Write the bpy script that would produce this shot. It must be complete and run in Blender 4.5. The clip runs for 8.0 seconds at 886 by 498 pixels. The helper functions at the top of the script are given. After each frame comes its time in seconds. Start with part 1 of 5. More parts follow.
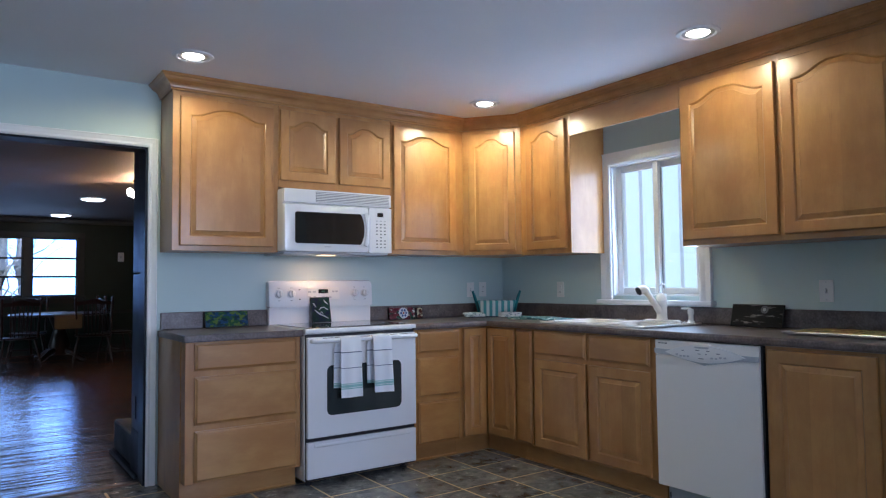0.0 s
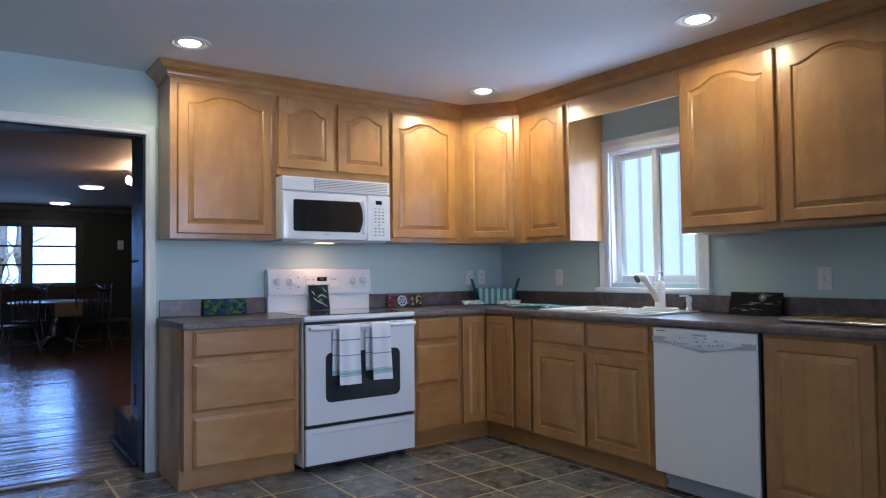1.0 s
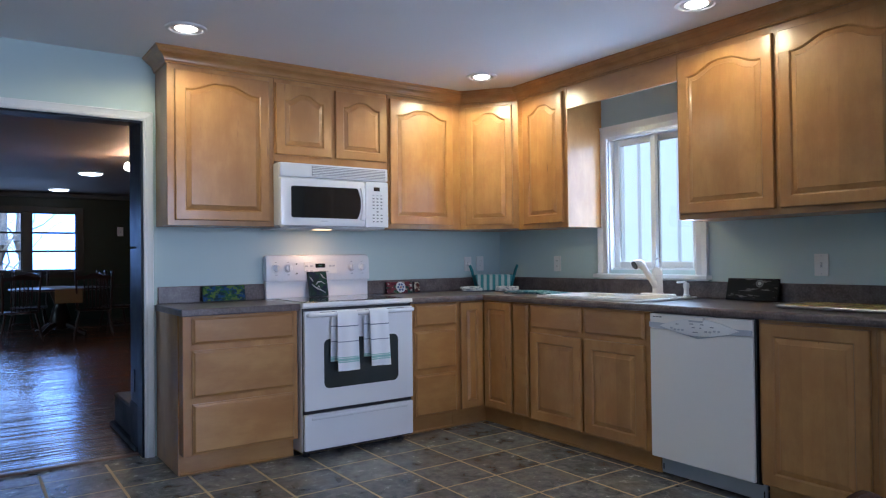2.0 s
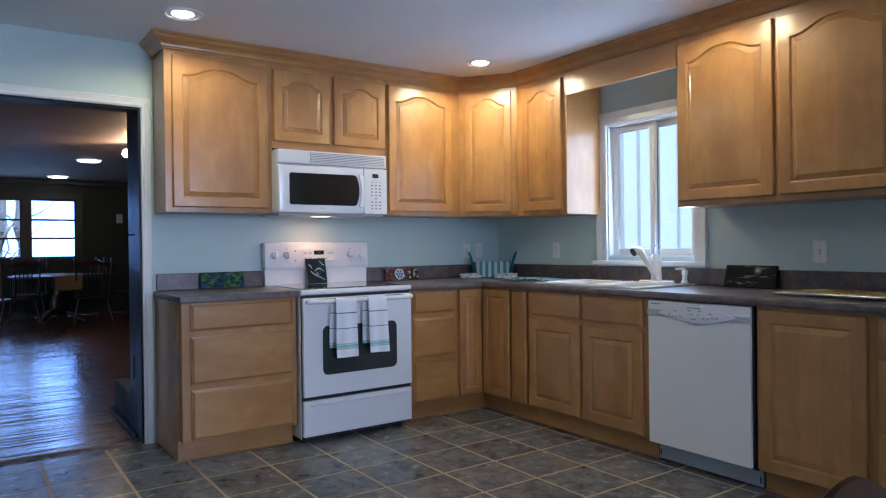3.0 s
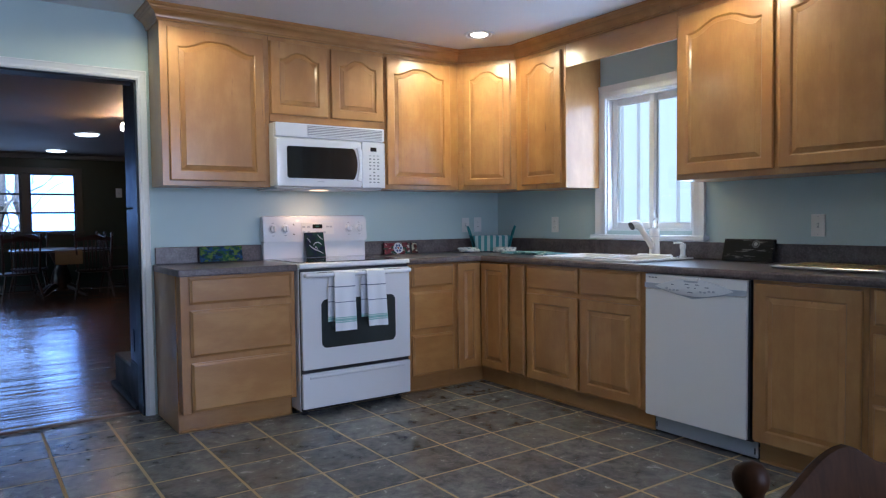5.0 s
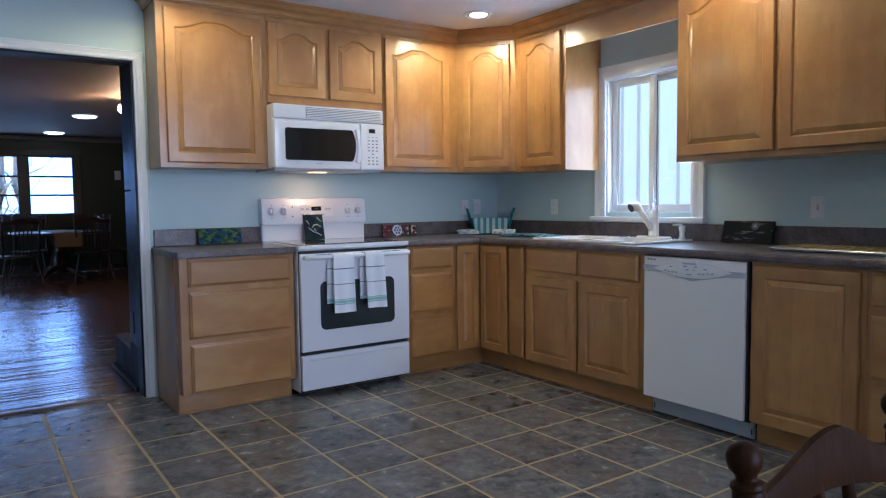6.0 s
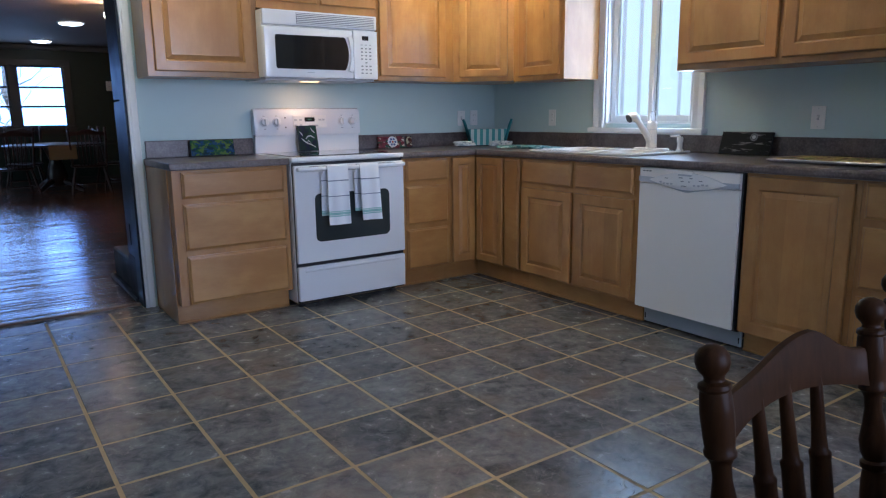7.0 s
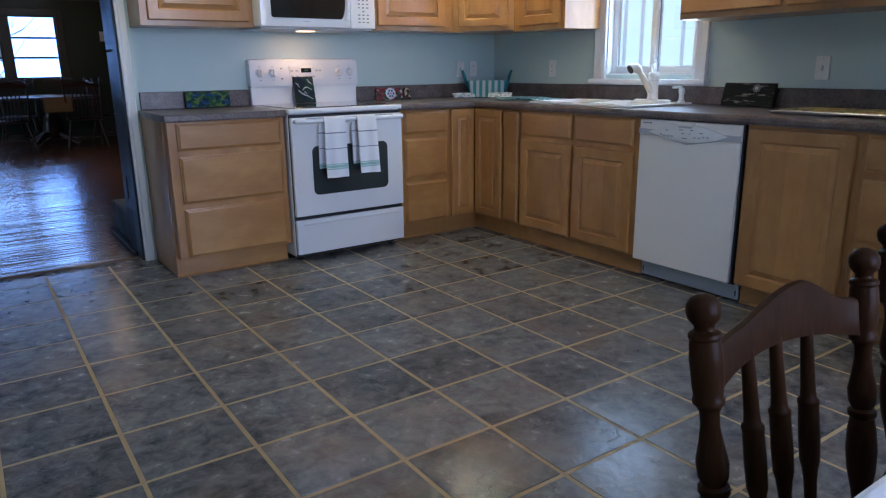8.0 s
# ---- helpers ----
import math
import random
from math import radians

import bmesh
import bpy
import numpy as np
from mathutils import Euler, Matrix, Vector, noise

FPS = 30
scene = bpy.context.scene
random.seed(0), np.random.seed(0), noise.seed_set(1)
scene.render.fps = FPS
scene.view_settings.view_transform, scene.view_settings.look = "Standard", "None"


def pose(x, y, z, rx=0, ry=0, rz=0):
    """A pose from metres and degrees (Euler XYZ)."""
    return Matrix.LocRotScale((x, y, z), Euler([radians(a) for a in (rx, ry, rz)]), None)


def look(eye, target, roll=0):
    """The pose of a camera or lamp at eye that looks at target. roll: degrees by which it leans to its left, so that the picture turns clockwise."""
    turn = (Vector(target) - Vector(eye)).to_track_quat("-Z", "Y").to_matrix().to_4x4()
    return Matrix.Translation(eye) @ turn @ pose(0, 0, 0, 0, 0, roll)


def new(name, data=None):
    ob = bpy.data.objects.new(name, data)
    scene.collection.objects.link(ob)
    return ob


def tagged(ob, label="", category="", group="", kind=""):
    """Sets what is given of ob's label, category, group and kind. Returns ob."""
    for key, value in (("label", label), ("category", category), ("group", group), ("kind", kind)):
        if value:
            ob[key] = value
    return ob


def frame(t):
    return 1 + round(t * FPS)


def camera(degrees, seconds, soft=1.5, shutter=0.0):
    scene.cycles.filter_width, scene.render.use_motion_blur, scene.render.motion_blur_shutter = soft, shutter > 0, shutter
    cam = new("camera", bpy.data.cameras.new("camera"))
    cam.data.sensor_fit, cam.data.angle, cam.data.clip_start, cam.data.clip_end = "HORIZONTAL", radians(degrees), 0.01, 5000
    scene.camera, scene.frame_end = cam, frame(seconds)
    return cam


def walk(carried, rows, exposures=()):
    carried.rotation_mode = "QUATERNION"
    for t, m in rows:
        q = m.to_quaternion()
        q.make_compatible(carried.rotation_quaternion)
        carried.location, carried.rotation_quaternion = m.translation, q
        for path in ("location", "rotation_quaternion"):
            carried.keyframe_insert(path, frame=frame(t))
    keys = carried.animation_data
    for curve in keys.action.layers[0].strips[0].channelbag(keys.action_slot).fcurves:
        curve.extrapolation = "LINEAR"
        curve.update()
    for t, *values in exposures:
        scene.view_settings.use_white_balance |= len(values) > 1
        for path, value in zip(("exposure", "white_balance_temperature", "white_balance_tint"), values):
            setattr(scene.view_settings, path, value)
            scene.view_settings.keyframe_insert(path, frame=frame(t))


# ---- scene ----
cam = camera(65.4, 8.0, soft=1.2)
PATH = [
    (0, -3.700, -4.426, 1.181, 92.856, 0.632, -34.975),
    (0.5, -3.692, -4.429, 1.181, 92.381, 0.640, -34.930),
    (1, -3.689, -4.430, 1.180, 91.852, 0.641, -34.954),
    (1.5, -3.684, -4.438, 1.180, 91.286, 0.654, -34.931),
    (3, -3.670, -4.445, 1.179, 89.654, 0.678, -34.922),
    (3.5, -3.666, -4.449, 1.173, 89.120, 0.667, -34.893),
    (4, -3.663, -4.449, 1.173, 88.514, 0.675, -34.896),
    (4.5, -3.659, -4.453, 1.173, 87.884, 0.671, -34.870),
    (6, -3.649, -4.455, 1.170, 86.110, 0.691, -34.850),
    (6.5, -3.636, -4.462, 1.167, 83.544, 0.703, -34.832),
    (7, -3.619, -4.470, 1.158, 78.972, 0.686, -34.814),
    (7.5, -3.610, -4.473, 1.152, 75.968, 0.704, -34.801),
    (8, -3.608, -4.474, 1.151, 75.172, 0.688, -34.789),
]
walk(cam, [(t, pose(*p)) for t, *p in PATH], [(0, 0.35, 5360, 13), (8, 0.35, 5360, 13)])

# ---- light ----
world = bpy.data.worlds.new("sky")
world.use_nodes = True
scene.world = world
wn = world.node_tree.nodes
sky = wn.new("ShaderNodeTexSky")
sky.sky_type, sky.sun_disc = "NISHITA", False
sky.sun_elevation, sky.sun_rotation = radians(68), radians(234)
world.node_tree.links.new(sky.outputs[0], wn["Background"].inputs[0])
wn["Background"].inputs[1].default_value = 0.12


def lamp(name, kind, energy, m, color=(1, 1, 1), size=1.0, size_y=0.0, angle=0.0):
    data = bpy.data.lights.new(name, kind)
    data.energy, data.color = energy, color
    if kind == "AREA":
        data.size = size
        if size_y:
            data.shape, data.size_y = "RECTANGLE", size_y
        else:
            data.shape = "DISK"
    if kind == "SPOT":
        data.spot_size, data.spot_blend, data.shadow_soft_size = radians(angle), 0.35, size
    if kind == "POINT":
        data.shadow_soft_size = size
    if kind == "SUN":
        data.angle = radians(angle)
    ob = new(name, data)
    ob.matrix_world = m
    return ob


WARM = (1.0, 0.845, 0.44)
COOL = (0.62, 0.79, 1.0)
lamp("sun", "SUN", 3.0, look((0, 0, 0), (0.30, 0.22, -0.93)), (1, 0.95, 0.88), angle=0.5)
# daylight of the window behind the viewer
lamp("daylight_south", "AREA", 68, look((-2.0, -6.40, 1.5), (-2.0, 0, 1.6)), (0.75, 0.80, 1.0), 2.3, 1.6)
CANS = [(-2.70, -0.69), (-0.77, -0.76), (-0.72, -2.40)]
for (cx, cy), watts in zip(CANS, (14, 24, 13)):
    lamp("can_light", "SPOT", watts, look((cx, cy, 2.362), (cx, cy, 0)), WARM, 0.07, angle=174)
lamp("cooktop_lamp", "AREA", 0.6, look((-1.72, -0.20, 1.366), (-1.72, -0.13, 0)), (1, 0.52, 0.22), 0.12, 0.06)
lamp("sink_window_daylight", "AREA", 8.5, look((0.034, -1.53, 1.54), (-3, -1.53, 1.4)), COOL, 0.62, 0.84)
lamp("dining_daylight_north", "AREA", 9, look((-3.4, 9.35, 1.55), (-3.4, 0, 0.7)), (0.45, 0.64, 1.0), 2.4, 1.0)
lamp("dining_lamp", "POINT", 28, pose(-2.02, 4.10, 2.20), (1, 0.55, 0.24), 0.05)

# ---- materials ----


def base_material(name):
    m = bpy.data.materials.new(name)
    m.use_nodes = True
    n = m.node_tree.nodes
    return m, n, m.node_tree.links, n["Principled BSDF"]


def mixed(n, l, fac, a, b, kind="MIX"):
    """A colour mix; a and b are colours or sockets, fac a number or a socket."""
    mx = n.new("ShaderNodeMix")
    mx.data_type, mx.blend_type = "RGBA", kind
    for i, v in ((0, fac), (6, a), (7, b)):
        if isinstance(v, bpy.types.NodeSocket):
            l.new(v, mx.inputs[i])
        elif i == 0:
            mx.inputs[i].default_value = v
        else:
            mx.inputs[i].default_value = (*v[:3], 1)
    return mx.outputs[2]


def coords(n, l, kind="Object", scale=(1, 1, 1), shift=False):
    tc = n.new("ShaderNodeTexCoord")
    mp = n.new("ShaderNodeMapping")
    mp.inputs[3].default_value = scale
    l.new(tc.outputs[kind], mp.inputs[0])
    if shift:
        info = n.new("ShaderNodeObjectInfo")
        mul = n.new("ShaderNodeMath")
        mul.operation = "MULTIPLY"
        mul.inputs[1].default_value = 17.0
        l.new(info.outputs["Random"], mul.inputs[0])
        cmb = n.new("ShaderNodeCombineXYZ")
        for i in range(3):
            l.new(mul.outputs[0], cmb.inputs[i])
        l.new(cmb.outputs[0], mp.inputs[1])
    return mp.outputs[0]


def noise_at(n, l, vec, scale, detail=4, rough=0.55, lo=0.3, hi=0.7):
    t = n.new("ShaderNodeTexNoise")
    t.inputs["Scale"].default_value, t.inputs["Detail"].default_value, t.inputs["Roughness"].default_value = scale, detail, rough
    l.new(vec, t.inputs["Vector"])
    r = n.new("ShaderNodeMapRange")
    r.interpolation_type = "SMOOTHSTEP"
    r.inputs[1].default_value, r.inputs[2].default_value = lo, hi
    l.new(t.outputs[0], r.inputs[0])
    return r.outputs[0]


def bumped(n, l, b, height, strength, dist):
    bp = n.new("ShaderNodeBump")
    bp.inputs["Strength"].default_value, bp.inputs["Distance"].default_value = strength, dist
    l.new(height, bp.inputs["Height"])
    l.new(bp.outputs[0], b.inputs["Normal"])


def plain(name, color, rough, metal=0.0, vary=0.08, scale=6.0, bump=0.0, coat=0.0, grain=60.0):
    """A surface with broad tone changes, fine grain in the gloss and slight relief."""
    m, n, l, b = base_material(name)
    v = coords(n, l)
    broad = noise_at(n, l, v, scale, 3, 0.5, 0.15, 0.85)
    fine = noise_at(n, l, v, grain, 2, 0.5, 0.15, 0.85)
    dark = tuple(c * (1 - vary) for c in color)
    lite = tuple(min(1, c * (1 + vary)) for c in color)
    c1 = mixed(n, l, broad, dark, lite)
    l.new(mixed(n, l, 0.25, c1, mixed(n, l, fine, dark, lite)), b.inputs["Base Color"])
    rr = n.new("ShaderNodeMapRange")
    rr.inputs[3].default_value, rr.inputs[4].default_value = rough * 0.85, min(1, rough * 1.15)
    l.new(broad, rr.inputs[0])
    l.new(rr.outputs[0], b.inputs["Roughness"])
    b.inputs["Metallic"].default_value, b.inputs["Coat Weight"].default_value = metal, coat
    b.inputs["Coat Roughness"].default_value = 0.15
    if bump:
        bumped(n, l, b, fine, bump, 0.002)
    return m


def wood(name, dark, lite, rough, coat=0.3, along=2, ring=26.0, fine=0.3):
    """Sawn wood with its grain along one local axis."""
    m, n, l, b = base_material(name)
    sc = [ring, ring, ring]
    sc[along] = ring * 0.045
    v = coords(n, l, "Object", sc, True)
    g = noise_at(n, l, v, 1.0, 6, 0.6, 0.25, 0.75)
    sc2 = [s * 6 for s in sc]
    f = noise_at(n, l, coords(n, l, "Object", sc2, True), 1.0, 3, 0.6)
    blot = noise_at(n, l, coords(n, l, "Object", (3, 3, 1.6), True), 1.0, 3)
    col = mixed(n, l, g, dark, lite)
    mid = tuple((a + c) / 2 for a, c in zip(dark, lite))
    col = mixed(n, l, fine, col, mixed(n, l, f, tuple(c * 0.8 for c in dark), lite))
    col = mixed(n, l, blot, mixed(n, l, 0.35, col, mid), col)
    info = n.new("ShaderNodeObjectInfo")
    hv = n.new("ShaderNodeHueSaturation")
    mr = n.new("ShaderNodeMapRange")
    mr.inputs[3].default_value, mr.inputs[4].default_value = 0.88, 1.1
    l.new(info.outputs["Random"], mr.inputs[0])
    l.new(mr.outputs[0], hv.inputs["Value"])
    l.new(col, hv.inputs["Color"])
    out = hv.outputs[0]
    # cloudy figure that drifts across the grain
    fig_sc = [7.0, 7.0, 7.0]
    fig_sc[along] = 3.4
    fig = n.new("ShaderNodeTexNoise")
    fig.inputs["Scale"].default_value, fig.inputs["Detail"].default_value, fig.inputs["Distortion"].default_value = 1.0, 4, 0.9
    l.new(coords(n, l, "Object", fig_sc, True), fig.inputs["Vector"])
    fr = n.new("ShaderNodeMapRange")
    fr.inputs[1].default_value, fr.inputs[2].default_value, fr.inputs[3].default_value, fr.inputs[4].default_value = 0.28, 0.72, 0.84, 1.14
    l.new(fig.outputs[0], fr.inputs[0])
    h3 = n.new("ShaderNodeHueSaturation")
    l.new(fr.outputs[0], h3.inputs["Value"])
    l.new(out, h3.inputs["Color"])
    l.new(h3.outputs[0], b.inputs["Base Color"])
    b.inputs["Roughness"].default_value = rough
    b.inputs["Coat Weight"].default_value, b.inputs["Coat Roughness"].default_value = coat, 0.14
    bumped(n, l, b, fig.outputs[0], 0.10, 0.006)
    return m


def maple(name, along=2, staves=0.0):
    """Varnished honey maple: pale boards with drifting figure, blotches, fine pores and mineral streaks."""
    m, n, l, b = base_material(name)

    def stretch(a, c):
        sc = [a, a, a]
        sc[along] = c
        return coords(n, l, "Object", sc, True)
    info = n.new("ShaderNodeObjectInfo")
    figure = noise_at(n, l, stretch(7.5, 2.0), 1.0, 6, 0.62, 0.28, 0.72)
    cloud = noise_at(n, l, stretch(6.0, 4.2), 1.0, 4, 0.6, 0.32, 0.66)
    pores = noise_at(n, l, stretch(260.0, 14.0), 1.0, 3, 0.6, 0.45, 0.75)
    col = mixed(n, l, figure, (0.408, 0.194, 0.054), (0.520, 0.273, 0.083))
    col = mixed(n, l, cloud, mixed(n, l, 0.6, col, (0.365, 0.155, 0.044)), col)
    col = mixed(n, l, pores, col, mixed(n, l, 0.08, col, (0.20, 0.085, 0.028)))
    # short reddish mineral streaks along the grain
    streak = noise_at(n, l, stretch(34.0, 3.0), 1.0, 3, 0.5, 0.66, 0.74)
    gate = noise_at(n, l, stretch(5.0, 5.0), 1.0, 2, 0.5, 0.52, 0.66)
    both = n.new("ShaderNodeMath")
    both.operation = "MULTIPLY"
    l.new(streak, both.inputs[0])
    l.new(gate, both.inputs[1])
    col = mixed(n, l, both.outputs[0], col, (0.25, 0.105, 0.036))
    tone = n.new("ShaderNodeMapRange")
    tone.inputs[3].default_value, tone.inputs[4].default_value = 0.92, 1.07
    l.new(info.outputs["Random"], tone.inputs[0])
    value = tone.outputs[0]
    if staves:
        tc = n.new("ShaderNodeTexCoord")
        sx = n.new("ShaderNodeSeparateXYZ")
        l.new(tc.outputs["Object"], sx.inputs[0])
        chain = sx.outputs[0]
        for op, val in (("DIVIDE", staves), ("ADD", info.outputs["Random"]), ("FLOOR", None)):
            q = n.new("ShaderNodeMath")
            q.operation = op
            l.new(chain, q.inputs[0])
            if isinstance(val, float):
                q.inputs[1].default_value = val
            elif val is not None:
                l.new(val, q.inputs[1])
            chain = q.outputs[0]
        wnz = n.new("ShaderNodeTexWhiteNoise")
        wnz.noise_dimensions = "2D"
        cell = n.new("ShaderNodeCombineXYZ")
        l.new(chain, cell.inputs[0])
        l.new(info.outputs["Random"], cell.inputs[1])
        l.new(cell.outputs[0], wnz.inputs["Vector"])
        m2 = n.new("ShaderNodeMapRange")
        m2.inputs[3].default_value, m2.inputs[4].default_value = 0.91, 1.07
        l.new(wnz.outputs[0], m2.inputs[0])
        q = n.new("ShaderNodeMath")
        q.operation = "MULTIPLY"
        l.new(value, q.inputs[0])
        l.new(m2.outputs[0], q.inputs[1])
        value = q.outputs[0]
    hue = n.new("ShaderNodeHueSaturation")
    l.new(value, hue.inputs["Value"])
    l.new(col, hue.inputs["Color"])
    l.new(hue.outputs[0], b.inputs["Base Color"])
    b.inputs["Roughness"].default_value = 0.42
    b.inputs["Specular IOR Level"].default_value = 0.5
    b.inputs["Coat Weight"].default_value, b.inputs["Coat Roughness"].default_value = 0.6, 0.16
    wavy = n.new("ShaderNodeTexNoise")
    wavy.inputs["Scale"].default_value, wavy.inputs["Detail"].default_value = 1.0, 3
    l.new(stretch(9.0, 4.0), wavy.inputs["Vector"])
    bumped(n, l, b, wavy.outputs[0], 0.12, 0.006)
    l.new(b.inputs["Normal"].links[0].from_socket, b.inputs["Coat Normal"])
    return m


def glowing(name, color, strength):
    m, n, l, b = base_material(name)
    b.inputs["Base Color"].default_value = (0.02, 0.02, 0.02, 1)
    b.inputs["Emission Color"].default_value = (*color, 1)
    b.inputs["Emission Strength"].default_value = strength
    return m




def laminate():
    """Stone-look laminate: smoky brown and grey clouds with dark flecks under a satin finish."""
    m, n, l, b = base_material("laminate")
    v = coords(n, l)
    cloud = noise_at(n, l, v, 13, 6, 0.65, 0.32, 0.68)
    fleck = noise_at(n, l, v, 85, 4, 0.6, 0.42, 0.66)
    col = mixed(n, l, cloud, (0.078, 0.056, 0.052), (0.168, 0.130, 0.120))
    col = mixed(n, l, 0.25, col, mixed(n, l, fleck, (0.045, 0.034, 0.032), (0.225, 0.185, 0.172)))
    l.new(col, b.inputs["Base Color"])
    b.inputs["Roughness"].default_value = 0.30
    bumped(n, l, b, fleck, 0.05, 0.002)
    return m


MAPLE = maple("maple")
MAPLE_PANEL = maple("maple_panel", staves=0.095)
MAPLE_RAIL = maple("maple_rail", along=0)
# dark brown wood, its colour lowered further for the shade on the near chairs
CHERRY = wood("dark_chair_wood", (0.013, 0.0052, 0.0021), (0.040, 0.0165, 0.0062), 0.42, 0.05)
CHERRY.node_tree.nodes["Principled BSDF"].inputs["Specular IOR Level"].default_value = 0.04
OAK_DARK = wood("dark_oak", (0.015, 0.006, 0.005), (0.040, 0.014, 0.009), 0.30, 0.35)
AQUA = plain("aqua_wall_paint", (0.515, 0.625, 0.615), 0.55, vary=0.03, scale=2.0, bump=0.08, grain=180)
CEILING = plain("ceiling_paint", (0.80, 0.80, 0.82), 0.8, vary=0.03, scale=1.5, bump=0.1, grain=120)
TRIM = plain("white_trim_paint", (0.78, 0.79, 0.80), 0.35, vary=0.03, bump=0.02)
WHITE = plain("white_enamel", (0.80, 0.80, 0.82), 0.16, vary=0.004, coat=0.4)
PLASTIC = plain("white_plastic", (0.80, 0.79, 0.77), 0.35, vary=0.02)
GREYPLASTIC = plain("grey_plastic", (0.50, 0.51, 0.53), 0.35, vary=0.03)
PRINT = plain("grey_print", (0.22, 0.23, 0.25), 0.5, vary=0.02)
BLACK = plain("black_gap", (0.012, 0.012, 0.014), 0.5, vary=0.1)
COUNTER = laminate()
DARKPAINT = plain("dark_navy_paint", (0.007, 0.010, 0.017), 0.42, vary=0.2, bump=0.05)
GREENWALL = plain("dark_green_panelling", (0.018, 0.034, 0.024), 0.5, vary=0.2, bump=0.05)
DARKPAINT.node_tree.nodes["Principled BSDF"].inputs["Specular IOR Level"].default_value = 0.22
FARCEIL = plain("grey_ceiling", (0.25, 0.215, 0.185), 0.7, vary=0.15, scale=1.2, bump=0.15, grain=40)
STEEL = plain("brushed_steel", (0.60, 0.60, 0.62), 0.34, 1.0, 0.05)
GALV = plain("painted_kick", (0.42, 0.45, 0.48), 0.4, 0.2, 0.05)
CHINA = plain("sink_porcelain", (0.84, 0.82, 0.77), 0.12, vary=0.015, coat=0.5)
BLACKBRICK = plain("black_painted_brick", (0.010, 0.011, 0.014), 0.65, vary=0.2, bump=0.3)
BULB = glowing("lit_bulb", (1.0, 0.86, 0.66), 14)
DOWNLIGHT = glowing("lit_disc", (0.9, 0.95, 1.0), 6)
BLACKGLASS = plain("black_glass", (0.012, 0.013, 0.015), 0.05, vary=0.1, coat=0.6)
OVENGLASS = plain("oven_glass", (0.034, 0.042, 0.043), 0.08, vary=0.1, coat=0.6)
WARMWHITE = plain("warm_white_panel", (0.88, 0.835, 0.765), 0.34, vary=0.003, coat=0.2)
GROUT = plain("tan_grout", (0.42, 0.300, 0.140), 0.62, vary=0.2, scale=9, bump=0.3, grain=200)


def slate_material():
    m, n, l, b = base_material("slate_tile")
    v = coords(n, l, "Object", (1, 1, 1), True)

    def tex(scale, detail, rough, twist):
        t = n.new("ShaderNodeTexNoise")
        t.inputs["Scale"].default_value, t.inputs["Detail"].default_value = scale, detail
        t.inputs["Roughness"].default_value, t.inputs["Distortion"].default_value = rough, twist
        l.new(v, t.inputs["Vector"])
        return t.outputs[0]

    def span(socket, a, c, lo=0.0, hi=1.0):
        r = n.new("ShaderNodeMapRange")
        for i, val in enumerate((a, c, lo, hi), 1):
            r.inputs[i].default_value = val
        l.new(socket, r.inputs[0])
        return r.outputs[0]

    def calc(op, a, c):
        q = n.new("ShaderNodeMath")
        q.operation = op
        for i, val in enumerate((a, c)):
            if isinstance(val, bpy.types.NodeSocket):
                l.new(val, q.inputs[i])
            else:
                q.inputs[i].default_value = val
        return q.outputs[0]

    broad = tex(4.5, 5, 0.6, 0.8)
    grain = tex(15, 7, 0.68, 0.5)
    col = mixed(n, l, span(broad, 0.34, 0.68), (0.030, 0.042, 0.048), (0.208, 0.214, 0.210))
    col = mixed(n, l, 0.5, col, mixed(n, l, span(grain, 0.34, 0.68), (0.018, 0.023, 0.026), (0.335, 0.318, 0.292)))
    col = mixed(n, l, span(tex(2.6, 4, 0.55, 0.4), 0.50, 0.80, 0.0, 0.60), col, (0.270, 0.205, 0.145))
    info = n.new("ShaderNodeObjectInfo")
    hue = n.new("ShaderNodeHueSaturation")
    l.new(span(info.outputs["Random"], 0, 1, 0.84, 1.16), hue.inputs["Value"])
    l.new(col, hue.inputs["Color"])
    col = hue.outputs[0]
    # crinkled lips of the cleft face: thin broken lines, pale and slightly raised
    ridge = calc("ABSOLUTE", calc("SUBTRACT", tex(4.2, 4, 0.5, 0.25), 0.5), 0.0)
    line = calc("MULTIPLY", span(ridge, 0.0, 0.009, 1.0, 0.0), noise_at(n, l, v, 11.0, 4, 0.6, 0.50, 0.58))
    crack = calc("ABSOLUTE", calc("SUBTRACT", tex(13.0, 4, 0.55, 0.4), 0.5), 0.0)
    line = calc("MAXIMUM", line, calc("MULTIPLY", span(crack, 0.0, 0.014, 0.8, 0.0), noise_at(n, l, v, 6.0, 4, 0.6, 0.52, 0.60)))
    col = mixed(n, l, calc("MULTIPLY", line, 0.32), col, (0.42, 0.40, 0.37))
    l.new(col, b.inputs["Base Color"])
    l.new(span(grain, 0.3, 0.7, 0.18, 0.29), b.inputs["Roughness"])
    b.inputs["Specular IOR Level"].default_value = 0.36
    height = calc("ADD", calc("MULTIPLY", tex(17, 5, 0.6, 0.6), 0.36), calc("MULTIPLY", line, 0.18))
    bumped(n, l, b, height, 0.55, 0.008)
    return m


